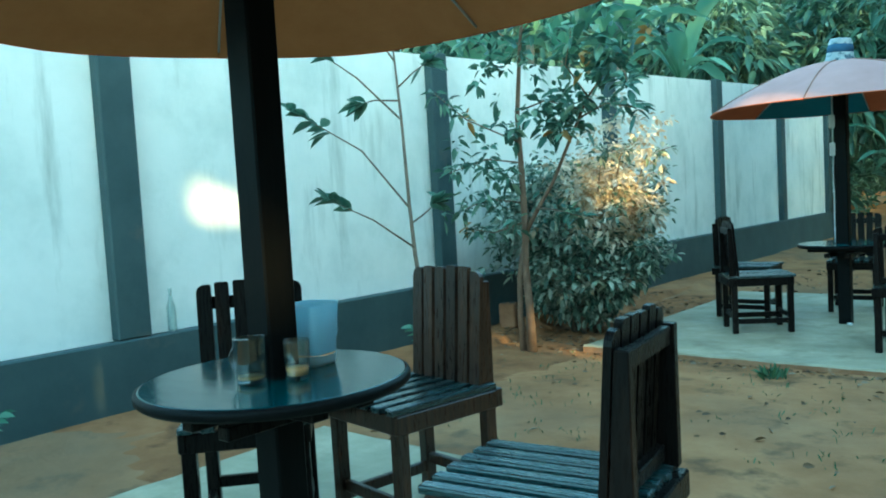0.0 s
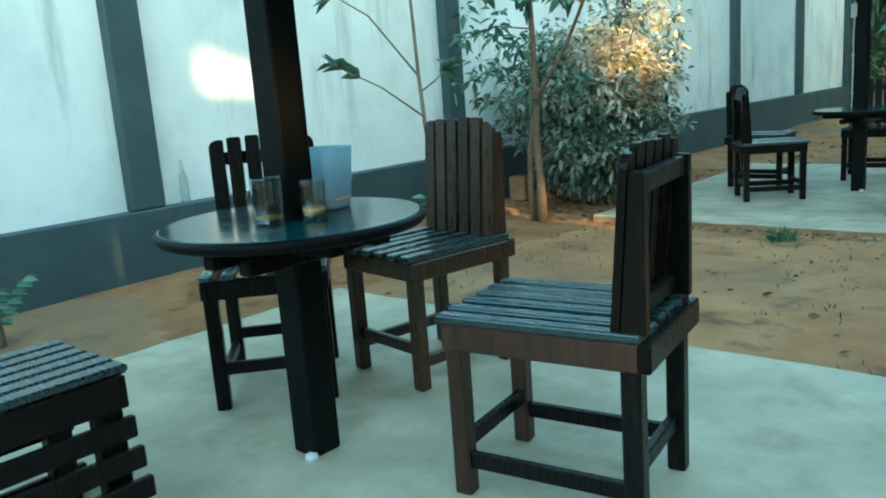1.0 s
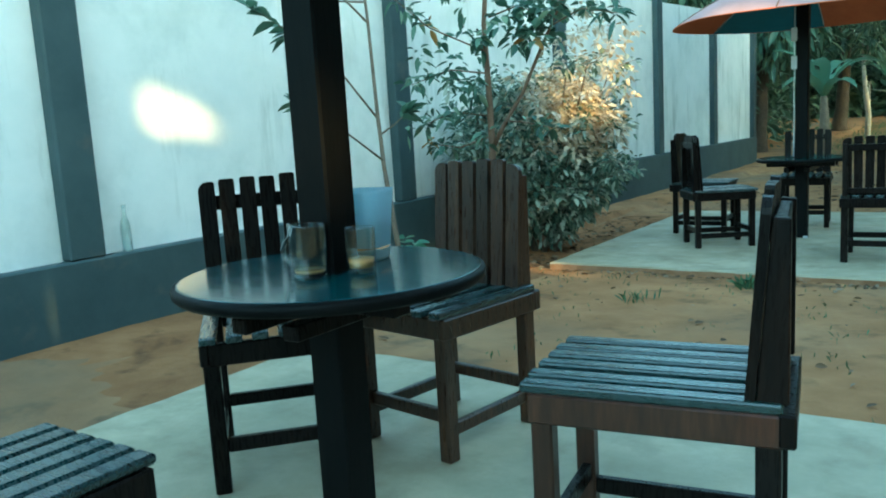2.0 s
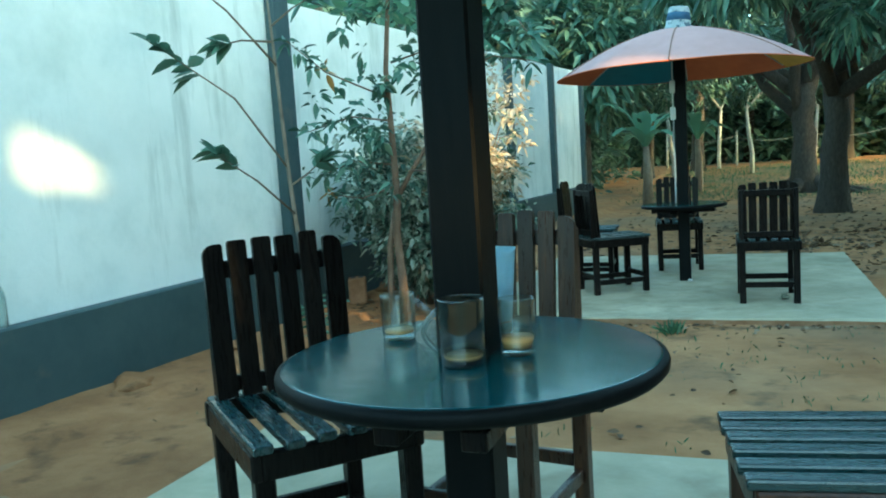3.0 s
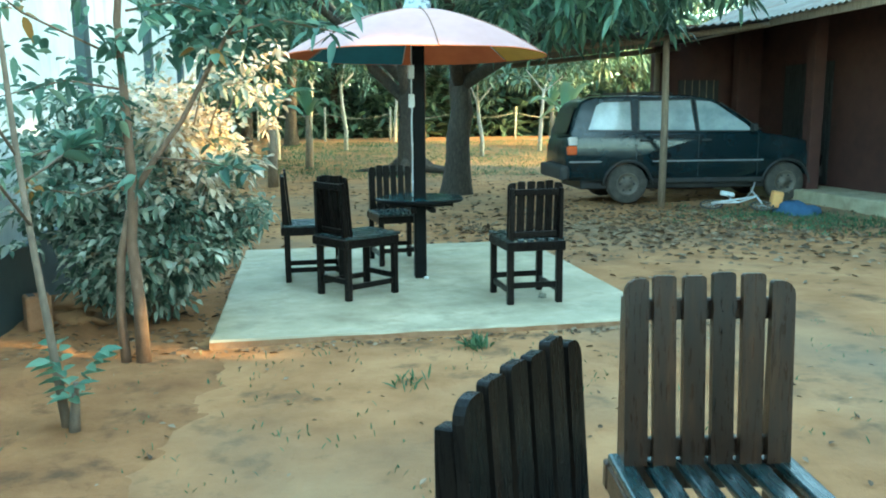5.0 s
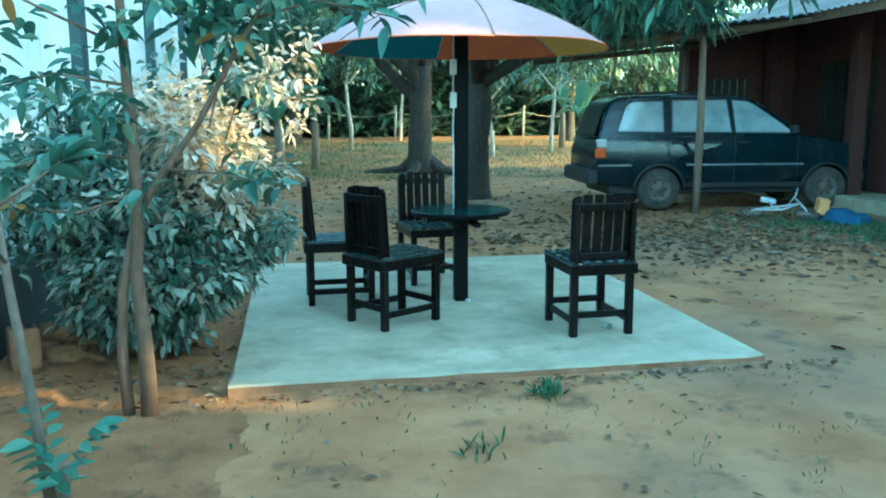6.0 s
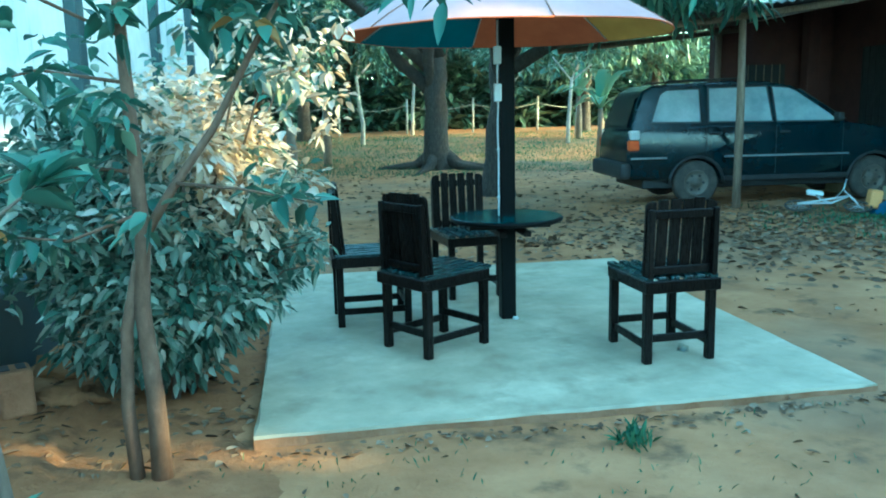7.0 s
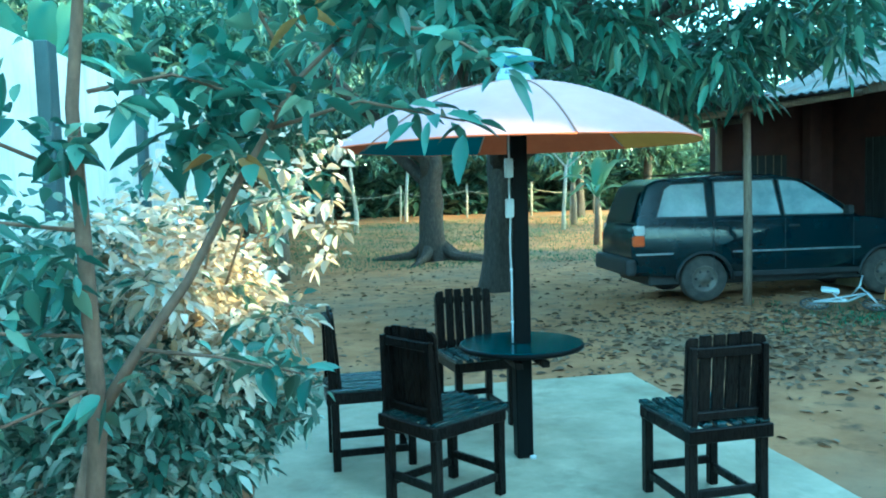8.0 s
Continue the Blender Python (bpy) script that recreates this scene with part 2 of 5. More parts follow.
_mx.inputs["Fac"].default_value = 0.5
_nt.links.new(_nt.nodes["Principled BSDF"].outputs["BSDF"], _mx.inputs[1])
_nt.links.new(_tr.outputs["BSDF"], _mx.inputs[2])
_nt.links.new(_mx.outputs["Shader"], _nt.nodes["Material Output"].inputs["Surface"])
M_TUB = material("pale_tub_plastic", [(0.3, (0.26, 0.29, 0.30)), (0.7, (0.36, 0.40, 0.41))], 8, 0.4, bump=0.0, stain=((0.03, 0.06, 0.09), 14, 0.52, 0.6))
M_BLUE = material("blue_cloth", [(0.3, (0.02, 0.06, 0.12)), (0.7, (0.04, 0.10, 0.19))], 12, 0.8, bump=0.5, bump_scale=20)
M_ORPLAST = material("orange_plastic", [(0.3, (0.66, 0.32, 0.10)), (0.7, (0.76, 0.40, 0.15))], 8, 0.4, bump=0.0)
# Red soil whose colour also holds the shade under shrub and trees.
M_SOIL = material("shaded_red_soil", [(0.3, (0.222, 0.111, 0.052)), (0.55, (0.325, 0.167, 0.079)), (0.8, (0.435, 0.244, 0.120))], 2.2, 0.95, bump=0.8, bump_scale=10, stain=((0.10, 0.06, 0.035), 3.4, 0.54, 0.72), spec=0.1, dist=0.04)
M_CLAY = material("red_clay", [(0.3, (0.26, 0.13, 0.065)), (0.7, (0.40, 0.21, 0.11))], 6, 0.95, bump=0.8, bump_scale=12, dist=0.04)

_nt = M_SAND.node_tree
_pb = _nt.nodes["Principled BSDF"]
_old = _pb.inputs["Base Color"].links[0].from_socket
_fac = ramp(_nt, noise_tex(_nt, 0.22, 5, 0.6), [(0.46, (0, 0, 0)), (0.66, (0.75, 0.75, 0.75))])
_nt.links.new(mix(_nt, _fac, _old, (0.20, 0.165, 0.115)), _pb.inputs["Base Color"])


# ---------- mesh helpers ----------
def link_mesh(name, bm, mat, smooth=False):
    me = bpy.data.meshes.new(name)
    bm.normal_update()
    bm.to_mesh(me)
    bm.free()
    for m in (mat if isinstance(mat, (list, tuple)) else [mat]):
        me.materials.append(m)
    if smooth:
        me.polygons.foreach_set("use_smooth", [True] * len(me.polygons))
    return new(name, me)


def part(name, bm, mat, parent, label="", smooth=False):
    ob = link_mesh(name, bm, mat, smooth)
    ob.parent = parent
    return tagged(ob, label)


def empty(name, m, label, category, group="", kind=""):
    ob = new(name)
    ob.empty_display_size = 0.1
    ob.matrix_world = m
    return tagged(ob, label, category, group, kind)


def box(size, centre, bevel=0.004, rot=(0, 0, 0), bm=None, seg=1):
    """A bevelled box, added to bm or to a new bmesh."""
    out = bm or bmesh.new()
    t = bmesh.new()
    bmesh.ops.create_cube(t, size=1)
    bmesh.ops.scale(t, vec=size, verts=t.verts)
    if bevel:
        bmesh.ops.bevel(t, geom=t.edges[:], offset=bevel, segments=seg, affect="EDGES", profile=0.5)
    t.transform(pose(*centre, *rot))
    merge(out, t)
    return out


def merge(out, t):
    vs = [out.verts.new(v.co) for v in t.verts]
    t.verts.index_update()
    for f in t.faces:
        nf = out.faces.new([vs[v.index] for v in f.verts])
        nf.material_index, nf.smooth = f.material_index, f.smooth
    t.free()


def lathe(profile, n=32, bm=None, at=(0, 0, 0)):
    """Turns (radius, height) pairs round z."""
    out = bm or bmesh.new()
    rings = []
    for r, z in profile:
        if r < 1e-5:
            rings.append([out.verts.new((at[0], at[1], at[2] + z))])
        else:
            rings.append([out.verts.new((at[0] + r * math.cos(2 * math.pi * i / n), at[1] + r * math.sin(2 * math.pi * i / n), at[2] + z)) for i in range(n)])
    for a, b in zip(rings, rings[1:]):
        for i in range(n):
            j = (i + 1) % n
            q = [a[i % len(a)], a[j % len(a)], b[j % len(b)], b[i % len(b)]]
            q = [v for k, v in enumerate(q) if v not in q[:k]]
            if len(q) > 2:
                f = out.faces.new(q)
                f.smooth = True
    return out


def tube(points, radii, n=8, bm=None, close=True):
    """A tapering tube along points."""
    out = bm or bmesh.new()
    pts = [Vector(p) for p in points]
    if not isinstance(radii, (list, tuple)):
        radii = [radii] * len(pts)
    rings = []
    side = None
    for i, (p, r) in enumerate(zip(pts, radii)):
        d = (pts[min(i + 1, len(pts) - 1)] - pts[max(i - 1, 0)]).normalized()
        if side is None:
            side = d.orthogonal().normalized()
        side = (side - d * side.dot(d)).normalized()
        up = d.cross(side)
        rings.append([out.verts.new(p + r * (math.cos(2 * math.pi * k / n) * side + math.sin(2 * math.pi * k / n) * up)) for k in range(n)])
    for a, b in zip(rings, rings[1:]):
        for k in range(n):
            f = out.faces.new((a[k], a[(k + 1) % n], b[(k + 1) % n], b[k]))
            f.smooth = True
    if close:
        out.faces.new(rings[0][::-1])
        out.faces.new(rings[-1])
    return out


def crooked(a, b, rng, n=6, wobble=0.05):
    a, b = Vector(a), Vector(b)
    return [a.lerp(b, i / n) + (Vector((rng.uniform(-1, 1), rng.uniform(-1, 1), rng.uniform(-0.3, 0.3))) * wobble if 0 < i < n else Vector()) for i in range(n + 1)]


class Leaves:
    """Gathers many leaves into one mesh."""
    def __init__(self):
        self.v, self.f, self.m = [], [], []

    def leaf(self, p, d, length, width, rng, mat=0, droop=0.25):
        p, d = Vector(p), Vector(d).normalized()
        s = d.cross(Vector((0, 0, 1)))
        if s.length < 0.05:
            s = Vector((1, 0, 0))
        s = (Matrix.Rotation(rng.uniform(-0.9, 0.9), 3, d) @ s.normalized())
        nrm = s.cross(d)
        i = len(self.v)
        self.v.append(p)
        for u, k in ((0.18, 0.33), (0.42, 0.5), (0.70, 0.37), (0.88, 0.17)):
            c = p + d * length * u - Vector((0, 0, length * droop * u * u))
            lift = nrm * width * 0.30 * k
            self.v += [c - lift, c + s * width * k + lift, c - s * width * k + lift]
        self.v.append(p + d * length - Vector((0, 0, length * droop)))
        for q in ((0, 2, 1), (0, 1, 3), (1, 2, 5, 4), (1, 4, 6, 3), (4, 5, 8, 7), (4, 7, 9, 6), (7, 8, 11, 10), (7, 10, 12, 9), (10, 11, 13), (10, 13, 12)):
            self.f.append(tuple(i + k for k in q))
            self.m.append(mat)

    def clump(self, c, n, reach, length, width, rng, mat=0, up=0.2, droop=0.3, aim=None):
        for _ in range(n):
            d = Vector((rng.gauss(0, 1), rng.gauss(0, 1), rng.gauss(up, 0.7)))
            if aim:
                d += Vector(aim)
            d.normalize()
            k = rng.uniform(0.6, 1.15)
            self.leaf(Vector(c) + d * reach * rng.uniform(0.1, 1), d, length * k, width * k, rng, mat, droop)

    def mesh(self, name, mats, parent=None, label=""):
        me = bpy.data.meshes.new(name)
        me.from_pydata([tuple(v) for v in self.v], [], self.f)
        for m in mats:
            me.materials.append(m)
        me.polygons.foreach_set("material_index", self.m)
        me.polygons.foreach_set("use_smooth", [True] * len(self.f))
        ob = new(name, me)
        if parent:
            ob.parent = parent
        return tagged(ob, label)


def ground_z(x, y):
    z = -0.10 - 0.15 * min(1, max(0, (y - 4.5) / 6.0)) if x > -4.2 else -0.08 - 0.10 * min(1, max(0, (y - 4.5) / 6.0))
    z += 0.55 * min(1, max(0, (y - 22) / 18)) ** 1.2
    return z + 0.022 * noise.noise((x * 0.7, y * 0.7, 0)) + 0.012 * noise.noise((x * 2.3, y * 2.3, 3))


# ---------- ground, slabs, boundary wall ----------
def axis(lo, hi, step, far_lo, far_hi):
    mid = list(np.arange(lo, hi + 0.001, step))
    out, d = [], step
    p = hi
    while p < far_hi:
        d *= 1.35
        p += d
        out.append(p)
    low, d, p = [], step, lo
    while p > far_lo:
        d *= 1.35
        p -= d
        low.append(p)
    return low[::-1] + mid + out


def build_ground():
    xs, ys = axis(-5.2, 6.5, 0.12, -400, 400), axis(0.0, 19.0, 0.12, -400, 600)
    me = bpy.data.meshes.new("ground")
    nx = len(xs)
    verts = [(x, y, ground_z(x, y)) for y in ys for x in xs]
    faces = [(j * nx + i, j * nx + i + 1, (j + 1) * nx + i + 1, (j + 1) * nx + i) for j in range(len(ys) - 1) for i in range(nx - 1)]
    me.from_pydata(verts, [], faces)
    me.materials.append(M_SAND)
    me.polygons.foreach_set("use_smooth", [True] * len(faces))
    tagged(new("ground", me), "bare sandy orange-brown yard with scuffs and weeds", "ground", kind="structure")


build_ground()


def build_soil_bed():
    """Red soil along the wall, darker for painted-in shade, its rim running out under the sand."""
    me = bpy.data.meshes.new("soil_bed")
    xs, ys = np.arange(-4.85, -3.0, 0.07), np.arange(3.2, 12.2, 0.07)
    verts = []
    for y in ys:
        for x in xs:
            edge = min(-3.25 + 0.28 * noise.noise((0.0, y * 0.8, 5.0)) + 0.20 * noise.noise((x * 3, y * 3, 2)) + 0.10 * noise.noise((x * 9, y * 9, 6)) - x, (y - 3.75 + 0.5 * noise.noise((x * 1.3, 4.0, 1.0)) + 0.15 * noise.noise((x * 6, y * 6, 8))) * 0.4, (11.9 - y) * 0.6)
            verts.append((x, y, ground_z(x, y) + min(0.012, edge * 0.05) + 0.012 * max(0, noise.noise((x * 5, y * 5, 9))) * min(1, max(0, edge * 4))))
    nx = len(xs)
    faces = [(j * nx + i, j * nx + i + 1, (j + 1) * nx + i + 1, (j + 1) * nx + i) for j in range(len(ys) - 1) for i in range(nx - 1)]
    me.from_pydata(verts, [], faces)
    me.materials.append(M_SOIL)
    me.polygons.foreach_set("use_smooth", [True] * len(faces))
    tagged(new("soil_bed", me), "strip of dug red soil along the wall foot, darkened to paint in shade", "ground", kind="structure")


build_soil_bed()


def build_slab(name, x0, x1, y0, y1, top, thick, seed, label):
    """A cast concrete slab with slightly uneven worn edges and a rough earthy side."""
    rng = random.Random(seed)
    bm = bmesh.new()
    n = 26
    def ring(z, out, jit):
        pts = []
        for k in range(4 * n):
            s, u = divmod(k, n)
            u = u / n
            x, y = [(x0 + (x1 - x0) * u, y0), (x1, y0 + (y1 - y0) * u), (x1 - (x1 - x0) * u, y1), (x0, y1 - (y1 - y0) * u)][s]
            nx, ny = [(0, -1), (1, 0), (0, 1), (-1, 0)][s]
            j = out + rng.uniform(-jit, jit)
            pts.append(bm.verts.new((x + nx * j, y + ny * j, z + rng.uniform(-jit, jit) * 0.3)))
        return pts
    a, b, c = ring(top, -0.012, 0.006), ring(top - 0.014, 0, 0.008), ring(top - thick, 0.02, 0.02)
    bm.faces.new(a)
    for p, q, mi in ((b, a, 0), (c, b, 1)):
        for k in range(4 * n):
            f = bm.faces.new((p[k], p[(k + 1) % (4 * n)], q[(k + 1) % (4 * n)], q[k]))
            f.material_index = mi
    return tagged(link_mesh(name, bm, [M_CONC, M_CONC_EDGE]), label, "pavement", kind="structure")


build_slab("pavement_1", -3.08, 0.45, 0.4, 4.50, 0.0, 0.25, 1, "pale concrete slab under the first table")
build_slab("pavement_2", -3.29, -0.02, 7.70, 11.50, -0.13, 0.25, 2, "pale concrete slab with earthy crumbling edge")

WX = -4.80


def wall_top(y):
    return 2.62 + 0.038 * (y - 7.5)


def build_wall():
    bm = bmesh.new()
    y0, y1 = -8.0, 21.3
    v = [bm.verts.new(p) for p in ((WX, y0, -0.5), (WX, y1, -0.5), (WX, y1, wall_top(y1)), (WX, y0, wall_top(y0)), (WX - 0.16, y0, -0.5), (WX - 0.16, y1, -0.5), (WX - 0.16, y1, wall_top(y1)), (WX - 0.16, y0, wall_top(y0)))]
    for q in ((0, 1, 2, 3), (5, 4, 7, 6), (3, 2, 6, 7), (1, 5, 6, 2), (4, 0, 3, 7)):
        bm.faces.new([v[i] for i in q])
    wall = tagged(link_mesh("wall_west", bm, M_WALL), "stained white limewashed boundary wall", "wall", kind="structure")
    b = box((0.10, y1 - y0, 0.91), (WX + 0.052, (y0 + y1) / 2, -0.045), 0.012)
    tagged(link_mesh("baseboard", b, M_DARKPAINT), "dark teal-grey painted plinth along the white wall", "plinth", kind="structure")
    for y in (-6.0, -2.6, 0.85, 4.31, 7.63, 11.08, 14.75, 17.95, 21.15):
        h = wall_top(y) - 0.40
        p = box((0.10, 0.24, h), (WX + 0.045, y, 0.412 + h / 2), 0.01)
        tagged(link_mesh("trim", p, M_DARKPAINT), "dark teal-grey painted wall pier", "pier", kind="structure")


build_wall()


# ---------- added unseen wall that closes the yard to the east and shades it ---
def build_east_shade_wall():
    """Added out of view to block the low sun; its open holes shape the sun patches."""
    X, y0, y1, top = 7.0, -12.0, 12.5, 8.0
    # each hole is traced back along SUN_DIR from a wanted patch of sun
    holes = [(0.70, 0.90, 4.62, 4.92), (0.90, 1.12, 4.62, 4.84), (1.12, 1.24, 4.60, 4.76), (1.24, 1.36, 4.58, 4.68), (4.50, 5.45, 4.02, 4.75), (3.66, 3.84, 2.95, 3.35), (3.84, 4.13, 2.70, 2.95), (-0.07, 0.06, 3.42, 3.72), (0.48, 0.58, 2.60, 2.95)]
    bm = bmesh.new()
    cuts = sorted({y0, y1, *[h[0] for h in holes], *[h[1] for h in holes]})
    for a, b in zip(cuts, cuts[1:]):
        zs = -0.5
        for h in sorted((h for h in holes if h[0] <= a and h[1] >= b), key=lambda h: h[2]):
            box((0.22, b - a, h[2] - zs), (X, (a + b) / 2, (h[2] + zs) / 2), 0, bm=bm)
            zs = h[3]
        box((0.22, b - a, top - zs), (X, (a + b) / 2, (top + zs) / 2), 0, bm=bm)
    tagged(link_mesh("wall_east", bm, M_BRICKRED), "added unseen red wall that blocks the sun, with openings for sun patches", "wall", kind="structure")
    tagged(link_mesh("wall_south", box((19.0, 0.2, 3.4), (1.5, -8.0, 1.2), 0.01), M_WALL), "plain white wall closing the yard", "wall", kind="structure")


build_east_shade_wall()


# ---------- slatted chair ----------
def slat(w, length, t, bm=None, round_l=0.0, round_r=0.0):
    """An upright board of width w along x, standing on z = 0, its top corners rounded."""
    out = bm or bmesh.new()
    pts = [(-w / 2, 0), (w / 2, 0)]
    for r, sx in ((round_r, 1), (round_l, -1)):
        r = max(r, 0.004)
        c = []
        for k in range(5):
            a = math.pi / 2 * k / 4
            c.append((sx * (w / 2 - r + r * math.cos(a)), length - r + r * math.sin(a)))
        pts += c if sx == 1 else c[::-1]
    front = [out.verts.new((x, t / 2, z)) for x, z in pts]
    back = [out.verts.new((x, -t / 2, z)) for x, z in pts]
    out.faces.new(front[::-1])
    out.faces.new(back)
    for k in range(len(pts)):
        j = (k + 1) % len(pts)
        out.faces.new((front[k], front[j], back[j], back[k]))
    return out


def tapered(w, d0, d1, h, y0, y1):
    """An upright of width w whose depth runs from d0 at the foot to d1 at the top, its front face from y0 to y1."""
    bm = bmesh.new()
    lo = [bm.verts.new((sx * w / 2, y, 0)) for sx, y in ((-1, y0 - d0), (1, y0 - d0), (1, y0), (-1, y0))]
    hi = [bm.verts.new((sx * w / 2, y, h)) for sx, y in ((-1, y1 - d1), (1, y1 - d1), (1, y1), (-1, y1))]
    bm.faces.new(lo[::-1])
    bm.faces.new(hi)
    for k in range(4):
        bm.faces.new((lo[k], lo[(k + 1) % 4], hi[(k + 1) % 4], hi[k]))
    bmesh.ops.bevel(bm, geom=bm.edges[:], offset=0.003, segments=1, affect="EDGES", profile=0.5)
    return bm


def build_chair(W, WB, D, SH, H, seed, wood, label, worn=None):
    """Chair on the origin, facing +y: slatted seat W wide and D deep, slatted leaning back WB wide."""
    rng = random.Random(seed)
    # worn: wood coloured as sunlit, for front legs, front rail and side rails
    worn = worn or wood
    ch = empty("slatted_chair", Matrix(), label, "chair", "slatted garden chairs")
    for sx in (-1, 1):
        for sy in (-1, 1):
            part("leg", box((0.050, 0.050, SH - 0.03), (sx * (W / 2 - 0.030), sy * (D / 2 - 0.03), (SH - 0.03) / 2), 0.005, (rng.uniform(-0.4, 0.4), rng.uniform(-0.4, 0.4), 0)), worn if sy > 0 else wood, ch)
    for sx in (-1, 1):
        part("side_rail", box((0.028, D, 0.070), (sx * (W / 2 - 0.012), 0, SH - 0.062), 0.005), worn, ch)
        part("stretcher", box((0.026, D - 0.1, 0.045), (sx * (W / 2 - 0.032), 0, 0.105 + rng.uniform(-0.006, 0.006)), 0.004), wood, ch)
    part("front_rail", box((W - 0.05, 0.028, 0.070), (0, D / 2 - 0.012, SH - 0.062), 0.005), worn, ch)
    part("back_rail", box((W + 0.012, 0.034, 0.072), (0, -D / 2 - 0.006, SH - 0.058), 0.005), wood, ch)
    part("stretcher", box((W - 0.11, 0.026, 0.045), (0, D / 2 - 0.035, 0.15), 0.004), wood, ch)
    part("stretcher", box((W - 0.11, 0.026, 0.045), (0, -D / 2 + 0.035, 0.15), 0.004), wood, ch)
    n, gap = 6, 0.029
    w = (W - gap * (n - 1)) / n
    for k in range(n):
        x = -W / 2 + w / 2 + k * (w + gap)
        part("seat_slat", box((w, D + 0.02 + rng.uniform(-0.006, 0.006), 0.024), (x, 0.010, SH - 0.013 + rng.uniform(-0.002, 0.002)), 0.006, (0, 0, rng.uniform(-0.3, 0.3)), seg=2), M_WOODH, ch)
    lean = 4.5
    bg = 0.013
    bw = (WB - bg * (n - 1)) / n
    back = empty("backrest", pose(0, -D / 2 + 0.066, SH - 0.002, lean), "", "")
    for key in ("label", "category"):
        if key in back:
            del back[key]
    back.parent = ch
    L = (H - SH) / math.cos(radians(lean))
    for k in range(n):
        x = -WB / 2 + bw / 2 + k * (bw + bg)
        end = k in (0, n - 1)
        s = slat(bw - (0 if end else 0.003), L - (0.012 if end else 0) + rng.uniform(-0.006, 0.004), 0.020, round_l=0.034 if k == 0 else 0.009, round_r=0.034 if k == n - 1 else 0.009)
        s.transform(pose(x, 0, 0, 0, rng.uniform(-0.5, 0.5), 0))
        part("back_slat", s, wood, back)
    for sx in (-1, 1):
        u = tapered(0.034, 0.062, 0.034, L - 0.055, -0.0125, -0.0125)
        u.transform(pose(sx * (WB / 2 - 0.020), 0, 0))
        part("upright", u, wood, back)
    part("top_rail", box((WB - 0.082, 0.028, 0.050), (0, -0.0265, L - 0.085), 0.004), wood, back)
    part("lower_rail", box((WB - 0.082, 0.028, 0.045), (0, -0.0265, 0.035), 0.004), wood, back)
    return ch


def facing(x, y, z, fx, fy):
    return pose(x, y, z, 0, 0, math.degrees(math.atan2(-fx, fy)))


DARK_CHAIR = "dark varnished wooden slatted chair on a concrete slab"
build_chair(0.445, 0.405, 0.515, 0.510, 0.958, 5, M_WOOD, "dark wooden slatted chair drawn up to the round table").matrix_world = facing(-2.146, 3.362, 0, 0.742, -0.670)
build_chair(0.418, 0.405, 0.538, 0.512, 0.940, 7, M_WOOD, "dark slatted chair beside the table, front legs and rails coloured as sunlit", M_SUNLIT_WOOD).matrix_world = facing(-0.776, 3.298, 0, -0.987, -0.160)
build_chair(0.440, 0.398, 0.495, 0.512, 0.964, 6, M_WOODB, "brown-black wooden slatted chair with rounded back corners").matrix_world = facing(-1.752, 3.822, 0, -0.145, -0.989)
chair = build_chair(0.460, 0.440, 0.530, 0.522, 0.970, 9, M_WOOD, DARK_CHAIR)
chair.matrix_world = facing(-0.883, 8.542, -0.13, -0.045, 0.999)
tall_chair = build_chair(0.450, 0.415, 0.535, 0.522, 1.005, 11, M_WOOD, DARK_CHAIR)
tall_chair.matrix_world = facing(-2.210, 8.977, -0.13, 0.845, 0.535)
copy_thing(tall_chair, facing(-2.56, 9.76, -0.13, 1.0, 0.03))
copy_thing(chair, facing(-1.72, 10.42, -0.13, 0.12, -0.99))


def build_box_seat():
    """Low slatted box seat with open horizontal boards on its side."""
    st = empty("slatted_box_seat", pose(-1.745, 2.15, 0, 0, 0, 90), "dark wooden box seat with slatted top and open slatted sides", "stool")
    W, D, H = 0.62, 0.42, 0.47
    for k in range(6):
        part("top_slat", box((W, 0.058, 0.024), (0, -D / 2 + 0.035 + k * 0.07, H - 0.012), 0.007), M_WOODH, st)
    for sx in (-1, 1):
        for sy in (-1, 1):
            part("leg", box((0.07, 0.05, H - 0.026), (sx * (W / 2 - 0.06), sy * (D / 2 - 0.045), (H - 0.026) / 2), 0.004), M_WOOD, st)
    for sy in (-1, 1):
        part("apron", box((W - 0.03, 0.024, 0.085), (0, sy * (D / 2 - 0.012), H - 0.068), 0.004), M_WOOD, st)
        for k in range(4):
            part("side_board", box((W - 0.01 + 0.012 * k, 0.022, 0.058), (0.004 * k, sy * (D / 2 - 0.008 + 0.004 * k), H - 0.165 - k * 0.085), 0.004), M_WOOD, st)
    return st


build_box_seat()


